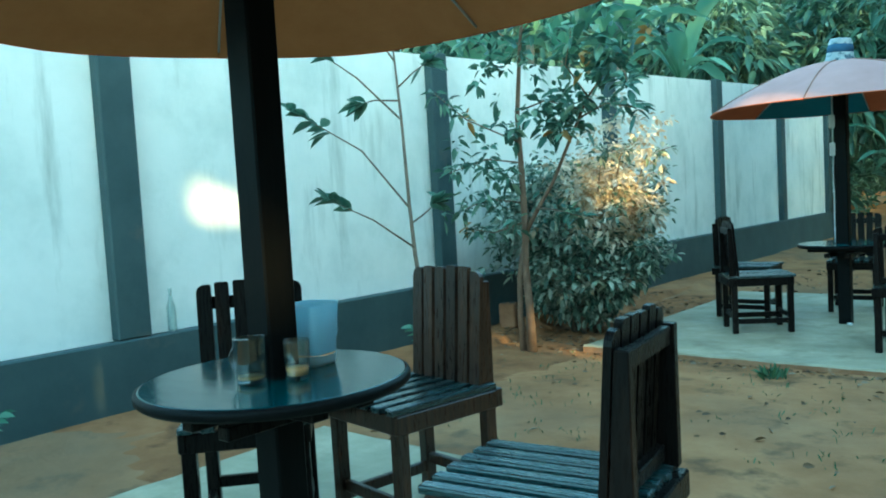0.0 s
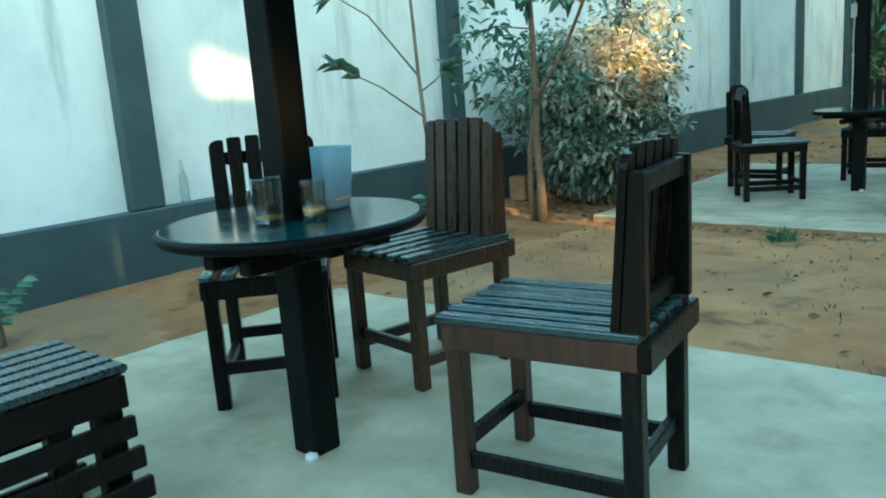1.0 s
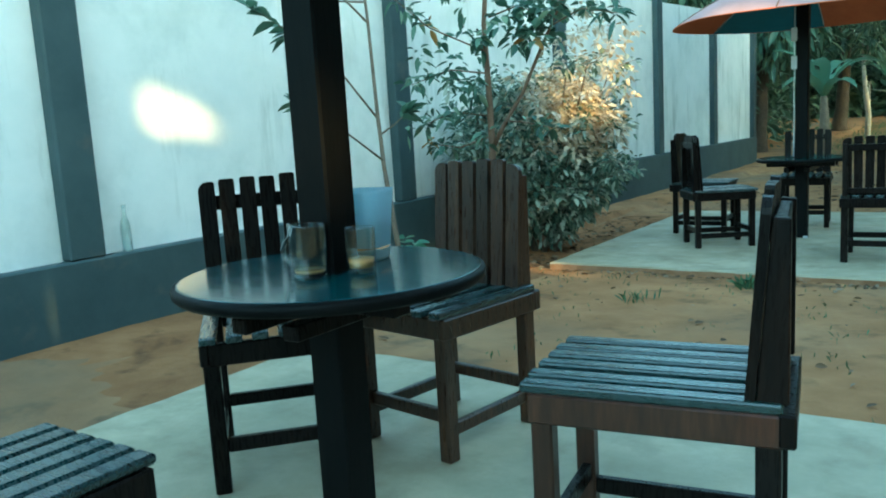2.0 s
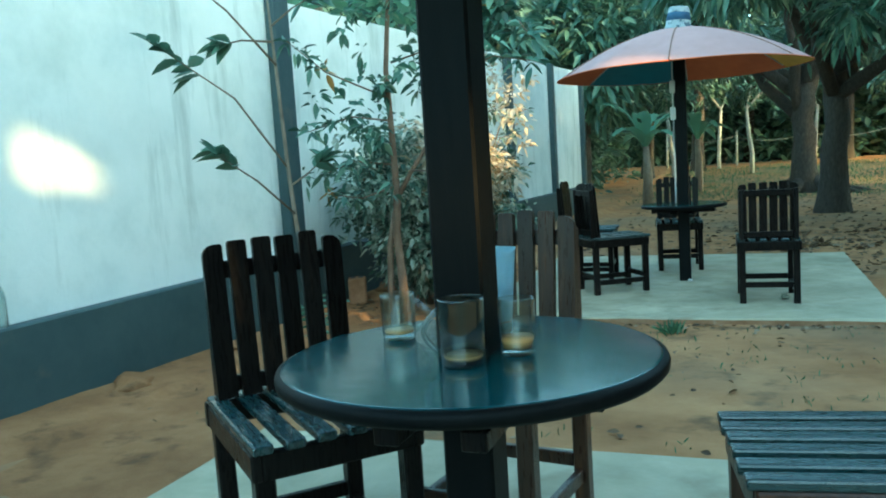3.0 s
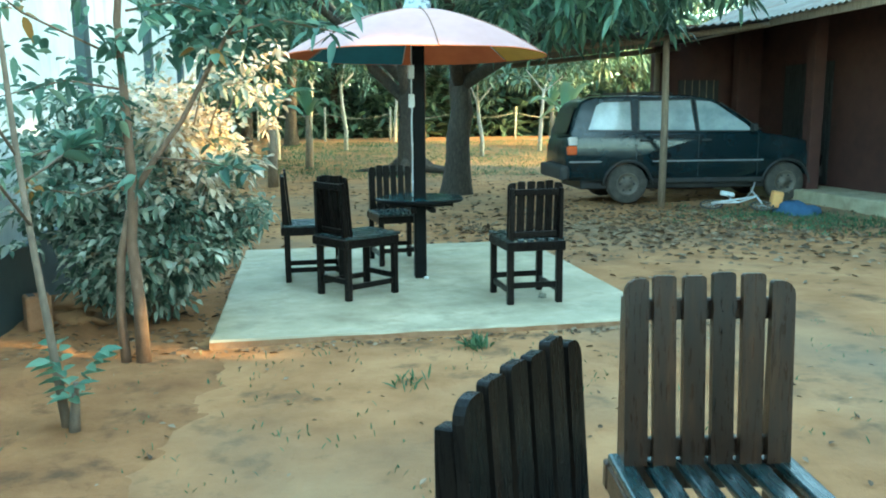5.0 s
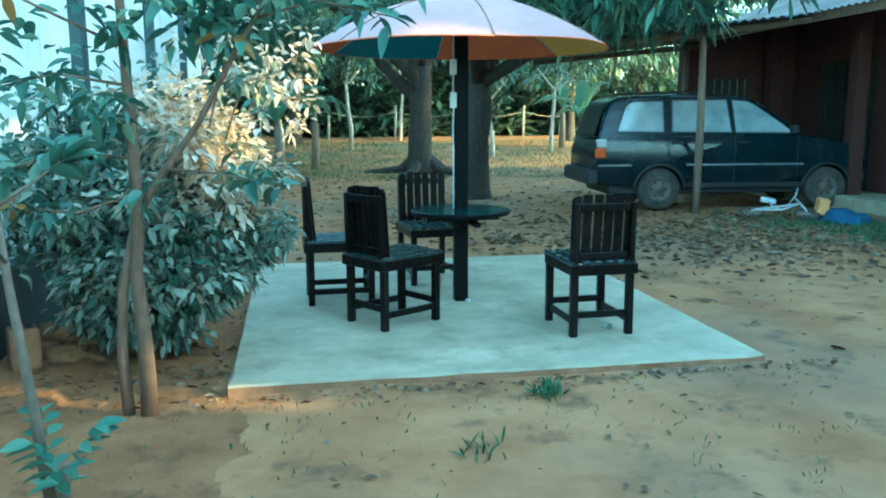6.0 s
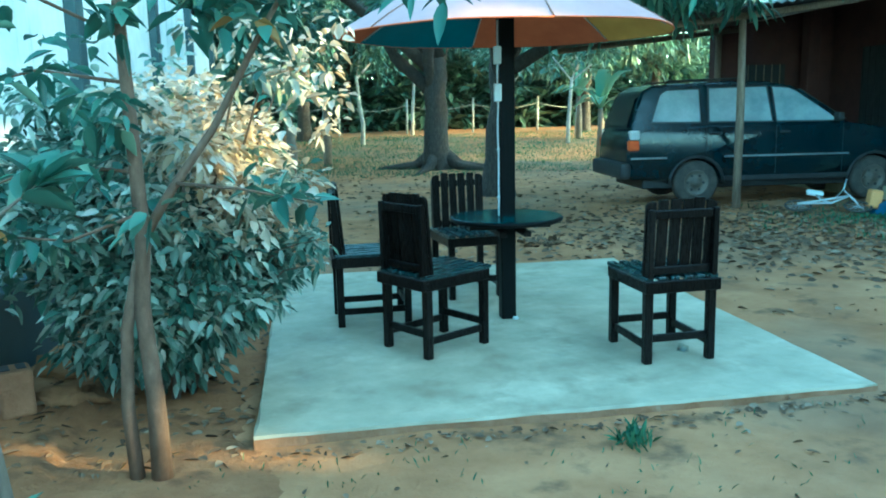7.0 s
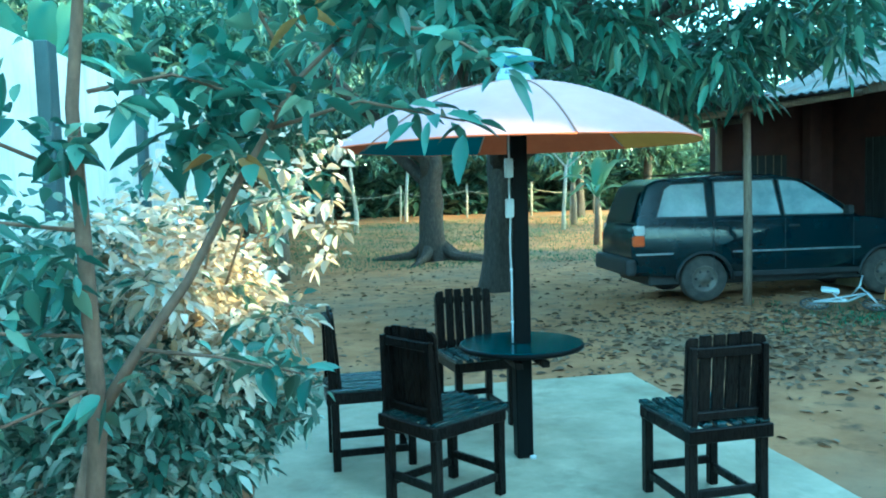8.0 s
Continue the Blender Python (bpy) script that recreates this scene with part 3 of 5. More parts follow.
# ---------- round table on a post, with an umbrella ----------
def build_umbrella_table(cx, cy, z0, rim, seed, panels, label, tan=False):
    R, APEX = 1.17, 0.40
    tb = empty("post_table", pose(cx, cy, z0), "round dark wooden table fixed on a square black post", "table", "post tables")
    part("tabletop", lathe([(0, 0.716), (0.384, 0.716), (0.3845, 0.7425), (0.382, 0.744), (0.378, 0.744), (0, 0.744)], 64), M_TABLE, tb)
    part("rim", lathe([(0.36, 0.7155), (0.362, 0.708), (0.388, 0.710), (0.3965, 0.719), (0.3975, 0.731), (0.394, 0.7385), (0.3846, 0.7425)], 64), M_POST, tb, "worn dark edge of the table top")
    part("post", box((0.105, 0.105, rim - z0 + 0.30), (0, 0, (rim - z0 + 0.30) / 2), 0.006), M_POST, tb)
    for s in (-1, 1):
        part("batten", box((0.58, 0.06, 0.045), (0, s * 0.085, 0.688), 0.004), M_WOOD, tb)
        part("batten", box((0.05, 0.5, 0.04), (s * 0.085, 0, 0.645), 0.004), M_WOOD, tb)
    part("footing", lathe([(0.0, 0.0), (0.022, 0.0), (0.02, 0.018), (0.0, 0.022)], 10, at=(0.045, -0.062, 0)), M_PLASTIC, tb, "small white fixing at the foot of the post")
    um = empty("parasol", pose(cx, cy, rim), label, "umbrella", "parasols")
    n, m = 6, 9
    def canopy_point(a, u, drop=0.0):
        k = (a / (2 * math.pi) * n) % 1.0
        sag = 1 - 0.055 * math.sin(math.pi * k) * u
        r = R * u * sag
        z = APEX * (1 - u ** 1.9) - 0.03 * math.sin(math.pi * k) * u * (1 - u) * 2 + drop
        return (r * math.cos(a), r * math.sin(a), z)
    off = -math.pi / 2
    for g in range(n):
        bm = bmesh.new()
        for layer, dz in ((0, 0.0), (1, -0.008)):
            rows = [[bm.verts.new(canopy_point(off + 2 * math.pi * (g + (0.001 + 0.998 * i / m)) / n, max(0.02, j / m), dz)) for i in range(m + 1)] for j in range(m + 1)]
            for j in range(m):
                for i in range(m):
                    q = (rows[j][i], rows[j][i + 1], rows[j + 1][i + 1], rows[j + 1][i])
                    f = bm.faces.new(q[::-1] if layer == 0 else q)
                    f.smooth, f.material_index = True, layer
        part("panel", bm, [M_CANVAS, panels[g]], um)
        pts = [Vector(canopy_point(off + 2 * math.pi * g / n, 0.02 + 0.98 * j / 8, 0.004)) for j in range(9)]
        part("piping", tube(pts, 0.005, 6), M_PIPING, um)
        hem = [Vector(canopy_point(off + 2 * math.pi * (g + i / m) / n, 1.0, -0.003)) for i in range(m + 1)]
        part("hem", tube(hem, 0.0055, 6), M_ORANGE, um)
        ribs = [Vector(canopy_point(off + 2 * math.pi * g / n, 0.06 + 0.9 * j / 8, -0.016)) for j in range(9)]
        part("rib", tube(ribs, 0.005, 6), M_METAL, um)
    return tb, um


PAN_B = [M_ORANGE, M_YELLOW, M_ORANGE, M_TEAL, M_ORANGE, M_TEAL]
PAN_A = [M_TAN, M_TEAL, M_TAN, M_TAN, M_TAN, M_TEAL]
build_umbrella_table(-1.552, 3.032, 0.0, 1.87, 1, PAN_A, "beach parasol with tan lining over the first table")
build_umbrella_table(-1.60, 9.53, -0.13, 1.86, 2, PAN_B, "white parasol with orange piping and coloured lining")


def build_bucket():
    bk = empty("upturned_bucket", pose(-1.60, 9.53, 2.245, 0, 4, 0), "upturned pale blue plastic tub capping the parasol", "bucket")
    part("tub", lathe([(0.125, 0.0), (0.13, 0.012), (0.12, 0.02), (0.095, 0.19), (0.085, 0.205), (0.0, 0.208)], 20), M_TUB, bk)
    part("wire_handle", tube([(0.125 * math.cos(a), 0.125 * math.sin(a) - 0.01, 0.02 + 0.05 * math.sin(a)) for a in [math.pi * k / 10 for k in range(11)]], 0.003, 6), M_METAL, bk)
    part("label_band", lathe([(0.109, 0.08), (0.1135, 0.082), (0.104, 0.15), (0.10, 0.152)], 20), M_BLUE, bk, "dark blue printed band")


build_bucket()


# ---------- things on the first table ----------
TZ = 0.7445


def build_mug(x, y, r, h, mat, handle, label, juice=0.0):
    g = empty("glass_mug" if handle is not None else "drinking_glass", pose(x, y, TZ), label, "mug" if handle is not None else "glass", "drinking glasses")
    t = 0.003
    part("bowl", lathe([(0, 0), (r * 0.88, 0), (r * 0.90, 0.0005), (r * 0.93, 0.004), (r * 0.935, 0.008), (r, h - 0.003), (r, h), (r - t, h + 0.001), (r - t, h - 0.002), (r * 0.9 - t, 0.016), (r * 0.9 - t, 0.012), (r * 0.86 - t, 0.011), (0, 0.011)], 32), mat, g)
    if handle is not None:
        c, s = math.cos(handle), math.sin(handle)
        pts = [((r * 0.95 + 0.034 * math.sin(math.pi * k / 10)) * c, (r * 0.95 + 0.034 * math.sin(math.pi * k / 10)) * s, h * (0.16 + 0.68 * k / 10)) for k in range(11)]
        part("handle", tube(pts, 0.006, 8), mat, g)
    if juice:
        part("drink", lathe([(0, 0.0125), (r * 0.9 - t - 0.001, 0.0125), (r * 0.91 - t + (r * 0.1) * juice / h, juice), (0, juice)], 24), M_ORPLAST, g, "leftover orange drink")


build_mug(-1.449, 3.032, 0.038, 0.112, M_GLASS, None, "tumbler with a little orange drink in it", 0.035)
build_mug(-1.760, 3.146, 0.040, 0.100, M_GLASS, 0.2, "clear glass mug almost empty on the table", 0.018)
build_mug(-1.530, 2.932, 0.045, 0.130, M_GLASSD, 3.3, "smoky glass mug with handle beside the post", 0.02)


def build_jug():
    jg = empty("water_jug", pose(-1.566, 3.196, TZ, 0, 0, 100), "milky blue plastic jug with some orange drink in it", "jug")
    bm = bmesh.new()
    def ring(z, half, rad):
        out = []
        for cx, cy, a0 in ((1, 1, 0), (-1, 1, 90), (-1, -1, 180), (1, -1, 270)):
            for k in range(5):
                a = radians(a0 + 90 * k / 4)
                out.append(bm.verts.new((cx * (half - rad) + rad * math.cos(a), cy * (half - rad) + rad * math.sin(a), z)))
        return out
    rs = [ring(0.0, 0.050, 0.03), ring(0.006, 0.054, 0.03), ring(0.182, 0.068, 0.034), ring(0.19, 0.070, 0.034), ring(0.19, 0.0675, 0.032), ring(0.012, 0.0515, 0.028)]
    bm.faces.new(rs[0][::-1])
    bm.faces.new(rs[-1])
    for a, b in zip(rs, rs[1:]):
        for k in range(20):
            bm.faces.new((a[k], a[(k + 1) % 20], b[(k + 1) % 20], b[k])).smooth = True
    part("body", bm, M_MILKY, jg)
    part("handle", tube([(0.064, 0, 0.168), (0.10, 0, 0.168), (0.112, 0, 0.145), (0.108, 0, 0.08), (0.09, 0, 0.05), (0.056, 0, 0.05)], 0.009, 8), M_MILKY, jg)
    bm = bmesh.new()
    d0, d1 = ring(0.004, 0.0530, 0.0302), ring(0.036, 0.0566, 0.0312)
    bm.faces.new(d0[::-1])
    bm.faces.new(d1)
    for k in range(20):
        bm.faces.new((d0[k], d0[(k + 1) % 20], d1[(k + 1) % 20], d1[k])).smooth = True
    part("drink", bm, M_ORPLAST, jg, "orange drink at the bottom")


build_jug()


def build_bottle():
    bt = empty("glass_bottle", pose(-4.735, 4.60, 0.411), "clear empty glass bottle on the wall plinth", "bottle")
    part("body", lathe([(0, 0), (0.030, 0), (0.033, 0.006), (0.033, 0.16), (0.028, 0.19), (0.014, 0.23), (0.012, 0.285), (0.015, 0.287), (0.015, 0.30), (0.010, 0.30), (0.010, 0.23), (0.028, 0.17), (0.029, 0.008), (0, 0.008)], 20), M_GLASS, bt)


build_bottle()


def build_conduit(x, y, z0, z1, boxes, label):
    c = empty("electric_cable", pose(x, y, z0), label, "cable")
    rng = random.Random(3)
    part("cable", tube([(rng.uniform(-0.003, 0.003), 0, (z1 - z0) * k / 12) for k in range(13)], 0.006, 6), M_PLASTIC, c)
    for z in boxes:
        part("junction_box", box((0.055, 0.03, 0.12), (0, 0, z - z0), 0.006), M_PLASTIC, c, "white switch box")
    for k in range(4):
        part("clip", box((0.022, 0.014, 0.012), (0, 0, (z1 - z0) * (0.1 + 0.25 * k)), 0.002), M_PLASTIC, c)


build_conduit(-1.611, 3.036, 0.75, 2.0, [1.62], "white cable clipped to the post of the first table")
build_conduit(-1.665, 9.49, 0.62, 1.95, [1.47, 1.72], "white cable and switch boxes on the second post")


# ---------- house and car shelter ----------
def corrugated(x0, x1, y0, y1, z_of, thick=0.02, pitch=0.16, along_x=True):
    bm = bmesh.new()
    n = int(abs((y1 - y0) if along_x else (x1 - x0)) / (pitch / 4))
    rows = []
    for k in range(n + 1):
        u = k / n
        w = 0.018 * math.sin(2 * math.pi * k / 4)
        row = []
        for j in range(5):
            v = j / 4
            x, y = (x0 + (x1 - x0) * v, y0 + (y1 - y0) * u) if along_x else (x0 + (x1 - x0) * u, y0 + (y1 - y0) * v)
            row.append([bm.verts.new((x, y, z_of(x, y) + w)), bm.verts.new((x, y, z_of(x, y) + w - thick))])
        rows.append(row)
    for a, b in zip(rows, rows[1:]):
        for j in range(4):
            bm.faces.new((a[j][0], b[j][0], b[j + 1][0], a[j + 1][0]))
            bm.faces.new((a[j][1], a[j + 1][1], b[j + 1][1], b[j][1]))
        for j in (0, 4):
            bm.faces.new((a[j][0], a[j][1], b[j][1], b[j][0]))
    for r in (rows[0], rows[-1]):
        for j in range(4):
            bm.faces.new((r[j][0], r[j + 1][0], r[j + 1][1], r[j][1]))
    return bm


def build_house():
    hs = empty("house", pose(0, 0, 0), "red plastered low house with rusty tin roof", "house")
    part("wall", box((0.2, 9.4, 4.14), (7.3, 14.65, 1.62), 0.01), M_BRICKRED, hs)
    part("end_wall", box((2.5, 0.2, 3.6), (6.0, 18.7, 1.4), 0.01), M_BRICKRED, hs)
    part("floor_step", box((1.0, 8.0, 0.25), (6.7, 14.6, -0.15), 0.02), M_CONC, hs)
    part("roof", corrugated(5.35, 10.5, 9.5, 19.4, lambda x, y: 2.97 + (x - 5.35) * 0.40), M_TIN, hs, "grey and rusty corrugated tin roof")
    part("fascia", box((0.035, 9.9, 0.13), (5.42, 14.45, 2.89), 0.004), M_TIMBER, hs)
    for y in (11.2, 15.75, 18.3):
        part("pillar", box((0.24, 0.24, 3.3), (6.55, y, 1.45), 0.012), M_BRICKRED, hs, "red plastered veranda pillar")
    for y in (12.0, 13.6):
        d = part("door", box((0.06, 0.95, 2.15), (7.17, y, 1.05), 0.008), M_DOOR, hs, "dark red wooden door")
        for k in range(4):
            part("door_panel", box((0.02, 0.36, 0.42), (7.13, y - 0.22 + 0.44 * (k % 2), 0.6 + 0.95 * (k // 2)), 0.006), M_DOOR, d)
    # black panel on the solid wall, painting the dark of a doorway
    g = part("doorway", box((0.04, 1.5, 2.3), (7.185, 16.9, 1.15), 0.0), M_TRIM, hs, "black panel painting the shade in a barred opening")
    for k in range(9):
        part("grille_bar", tube([(7.13, 16.22 + 0.17 * k, 0.0), (7.13, 16.22 + 0.17 * k, 2.3)], 0.012, 6), M_TRIM, g)
    # likewise a black panel for the unlit room behind the bars
    w = part("window", box((0.9, 0.04, 1.0), (5.75, 18.58, 1.55), 0.0), M_TRIM, hs, "black panel painting the shade in a window opening")
    for k in range(5):
        part("window_bar", tube([(5.42 + 0.165 * k, 18.54, 1.05), (5.42 + 0.165 * k, 18.54, 2.05)], 0.01, 6), M_TIMBER, w)


build_house()


def build_shelter():
    sh = empty("car_shelter", pose(0, 0, 0), "lean-to car shelter of timber poles and dark tin sheets", "shelter")
    part("pole", tube([(3.54, 15.48, -0.4), (3.55, 15.48, 1.2), (3.53, 15.48, 2.58)], [0.065, 0.06, 0.052], 10), M_TIMBER, sh, "weathered round timber pole")
    part("pole", tube([(4.7, 18.4, -0.4), (4.72, 18.4, 2.6)], 0.06, 8), M_TIMBER, sh)
    part("beam", tube([(1.35, 15.48, 2.41), (3.0, 15.48, 2.55), (5.4, 15.48, 2.86)], 0.05, 8), M_TIMBER, sh)
    part("beam", tube([(1.6, 18.4, 2.33), (5.2, 18.4, 2.7)], 0.05, 8), M_TIMBER, sh)
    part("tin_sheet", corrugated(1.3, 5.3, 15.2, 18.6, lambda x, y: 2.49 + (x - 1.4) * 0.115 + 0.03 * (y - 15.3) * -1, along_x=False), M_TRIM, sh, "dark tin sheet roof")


build_shelter()


# ---------- car ----------
def extrude_profile(pts, half_of, bm=None, flip=False, inset=0.0, bev=0.03):
    """Closes a side outline (x, z) to both sides; half_of(z) is the half width there."""
    out = bm or bmesh.new()
    L = [out.verts.new((x, half_of(x, z), z)) for x, z in pts]
    R = [out.verts.new((x, -half_of(x, z), z)) for x, z in pts]
    n = len(pts)
    out.faces.new(L)
    out.faces.new(R[::-1])
    for k in range(n):
        j = (k + 1) % n
        out.faces.new((L[j], L[k], R[k], R[j]))
    bmesh.ops.recalc_face_normals(out, faces=out.faces[:])
    return out


def build_car():
    u = Vector((2.835, -0.21, 0)).normalized()
    ang = math.degrees(math.atan2(u.y, u.x))
    side = Vector((-u.y, u.x, 0))
    o = Vector((3.09, 15.98, -0.235)) + side * 0.73
    car = empty("parked_car", pose(o.x, o.y, o.z, 0, 0, ang), "dusty dark blue estate car parked under the shelter", "car")
    car.scale = (1.11, 1.0, 1.08)
    WB, RW = 2.66, 0.326

    def arch(cx, r=0.385, n=9):
        return [(cx + r * math.cos(math.pi * k / n), RW - 0.02 + r * math.sin(math.pi * k / n)) for k in range(n + 1)][::-1]

    low = [(-0.96, 0.40), (-1.01, 0.62), (-1.0, 0.92), (-0.95, 1.12), (0.0, 1.15), (1.4, 1.155), (2.25, 1.15), (2.62, 1.10), (3.02, 1.01), (3.22, 0.92), (3.30, 0.76), (3.28, 0.40)]
    bottom = [(WB + 0.40, 0.36)] + arch(WB)[::-1] + [(WB - 0.40, 0.36), (0.40, 0.36)] + arch(0.0)[::-1] + [(-0.40, 0.38)]
    def half(x, z):
        h = 0.82 - 0.05 * max(0, (z - 0.75) / 0.3) - 0.03 * max(0, (0.5 - z) / 0.3)
        if x > 2.6:
            h -= 0.10 * ((x - 2.6) / 0.84) ** 2
        if x < -0.7:
            h -= 0.05 * ((-0.7 - x) / 0.3)
        return h
    bm = extrude_profile(low + bottom, half)
    es = [e for e in bm.edges if abs(e.verts[0].co.y - e.verts[1].co.y) < 0.12 and min(v.co.z for v in e.verts) > 0.5]
    bmesh.ops.bevel(bm, geom=es, offset=0.035, segments=3, affect="EDGES", profile=0.6)
    for f in bm.faces:
        f.smooth = True
    part("body", bm, M_CAR, car)
    top = [(-0.95, 1.10), (-0.87, 1.42), (-0.76, 1.66), (-0.58, 1.745), (0.4, 1.785), (1.08, 1.775), (1.48, 1.70), (1.95, 1.41), (2.32, 1.12)]
    def half_top(x, z):
        return 0.775 - 0.17 * max(0, (z - 1.0) / 0.68)
    bm = extrude_profile(top, half_top)
    es = [e for e in bm.edges if max(v.co.z for v in e.verts) > 1.3]
    bmesh.ops.bevel(bm, geom=es, offset=0.04, segments=3, affect="EDGES", profile=0.6)
    part("cabin", bm, M_CAR, car)

    def pane(name, pts, sy, mat, grow=0.006, parent=car, label=""):
        b = bmesh.new()
        a = [b.verts.new((x, sy * (half_top(x, z) + grow), z)) for x, z in pts]
        c = [b.verts.new((x, sy * (half_top(x, z) - 0.01), z)) for x, z in pts]
        b.faces.new(a if sy < 0 else a[::-1])
        for k in range(len(pts)):
            j = (k + 1) % len(pts)
            b.faces.new((a[k], a[j], c[j], c[k]))
        bmesh.ops.recalc_face_normals(b, faces=b.faces[:])
        return part(name, b, mat, parent, label)

    wins = [[(-0.64, 1.22), (0.06, 1.21), (0.06, 1.67), (-0.40, 1.66), (-0.50, 1.60)],
            [(0.20, 1.21), (1.12, 1.20), (1.06, 1.69), (0.22, 1.68)],
            [(1.20, 1.20), (2.10, 1.19), (1.98, 1.29), (1.52, 1.61), (1.40, 1.665), (1.16, 1.685)]]
    for sy in (-1, 1):
        for w in wins:
            cx, cz = sum(p[0] for p in w) / len(w), sum(p[1] for p in w) / len(w)
            fr = pane("window_frame", [(cx + (x - cx) * 1.06, cz + (z - cz) * 1.09) for x, z in w], sy, M_TRIM, 0.004)
            pane("pane", w, sy, M_CARGLASS, 0.008, fr, "side window with reflected sky put into its pale colour")
        part("side_moulding", box((1.86, 0.03, 0.026), (1.33, sy * 0.822, 0.70), 0.006), M_METAL, car, "pale strip along the doors")
        part("side_moulding", box((0.52, 0.03, 0.026), (-0.70, sy * 0.805, 0.70), 0.006), M_METAL, car, "pale strip along the doors")
        for x in (0.0, WB):
            part("wheel_arch", tube([(x + 0.40 * math.cos(math.pi * k / 12), sy * 0.815, RW - 0.02 + 0.40 * math.sin(math.pi * k / 12)) for k in range(13)], 0.024, 6), M_TRIM, car)
        part("sill", box((1.9, 0.06, 0.10), (1.33, sy * 0.79, 0.38), 0.02), M_TRIM, car)
        for x in (0.13, 1.16, 2.16):
            part("door_gap", box((0.008, 0.012, 0.70), (x, sy * 0.820, 0.79), 0.0), M_TRIM, car)
        for x in (0.28, 1.30):
            part("door_handle", box((0.16, 0.025, 0.035), (x, sy * 0.795, 1.04), 0.008), M_TRIM, car)
        mir = part("mirror", box((0.09, 0.16, 0.13), (2.06, sy * 0.86, 1.24), 0.025, seg=2), M_TRIM, car)
        part("tail_lamp", box((0.16, 0.16, 0.15), (-0.915, sy * 0.722, 0.885), 0.02), M_LAMP_R, car, "orange-red tail lamp")
        part("tail_lamp", box((0.14, 0.15, 0.14), (-0.895, sy * 0.712, 1.035), 0.02), M_LAMP_W, car, "clear reversing lamp")
        part("headlamp", box((0.08, 0.30, 0.15), (3.20, sy * 0.53, 0.82), 0.03), M_LAMP_W, car)
        for x in (0.0, WB):
            w = empty("wheel", pose(x, sy * 0.73, RW, 90), "", "")
            for key in ("label", "category"):
                if key in w:
                    del w[key]
            w.parent = car
            part("tyre", lathe([(0.19, -0.09), (0.29, -0.095), (0.32, -0.07), (0.326, 0), (0.32, 0.07), (0.29, 0.095), (0.19, 0.09)], 36), M_TYRE, w, "dusty tyre")
            part("rim", lathe([(0.195, -0.06), (0.19, -0.085), (0.17, -0.08), (0.15, -0.045), (0.07, -0.055), (0.06, -0.08), (0, -0.085), (0, 0.085), (0.06, 0.08), (0.07, 0.055), (0.15, 0.045), (0.17, 0.08), (0.19, 0.085), (0.195, 0.06)], 24), M_RIM, w, "dusty steel rim")
            for k in range(6):
                a = 2 * math.pi * k / 6
                part("rim_hole", lathe([(0, -0.062), (0.018, -0.062), (0.018, 0.062), (0, 0.062)], 8, at=(0.115 * math.cos(a), 0.115 * math.sin(a), 0)), M_TRIM, w)
    part("rear_bumper", box((0.16, 1.62, 0.24), (-1.03, 0, 0.52), 0.05, seg=2), M_TRIM, car)
    part("front_bumper", box((0.18, 1.5, 0.24), (3.25, 0, 0.50), 0.05, seg=2), M_TRIM, car)
    bm = bmesh.new()
    q = [bm.verts.new(p) for p in ((-0.955, -0.60, 1.16), (-0.955, 0.60, 1.16), (-0.80, 0.53, 1.60), (-0.80, -0.53, 1.60))]
    bm.faces.new(q[::-1])
    bm.transform(Matrix.Translation((-0.022, 0, 0)))
    part("rear_window", bm, M_REARGLASS, car, "dark dusty rear window")
    bm = bmesh.new()
    q = [bm.verts.new(p) for p in ((2.25, -0.66, 1.19), (2.25, 0.66, 1.19), (1.58, 0.55, 1.645), (1.58, -0.55, 1.645))]
    bm.faces.new(q)
    bm.transform(Matrix.Translation((0.03, 0, 0.012)))
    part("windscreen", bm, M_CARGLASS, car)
    part("underside", box((3.9, 1.4, 0.16), (1.2, 0, 0.32), 0.02), M_TRIM, car)
    for s in (-1, 1):
        part("roof_rail", tube([(-0.4, s * 0.50, 1.76), (-0.35, s * 0.50, 1.80), (0.75, s * 0.50, 1.825), (0.8, s * 0.50, 1.785)], 0.014, 6), M_TRIM, car)


build_car()


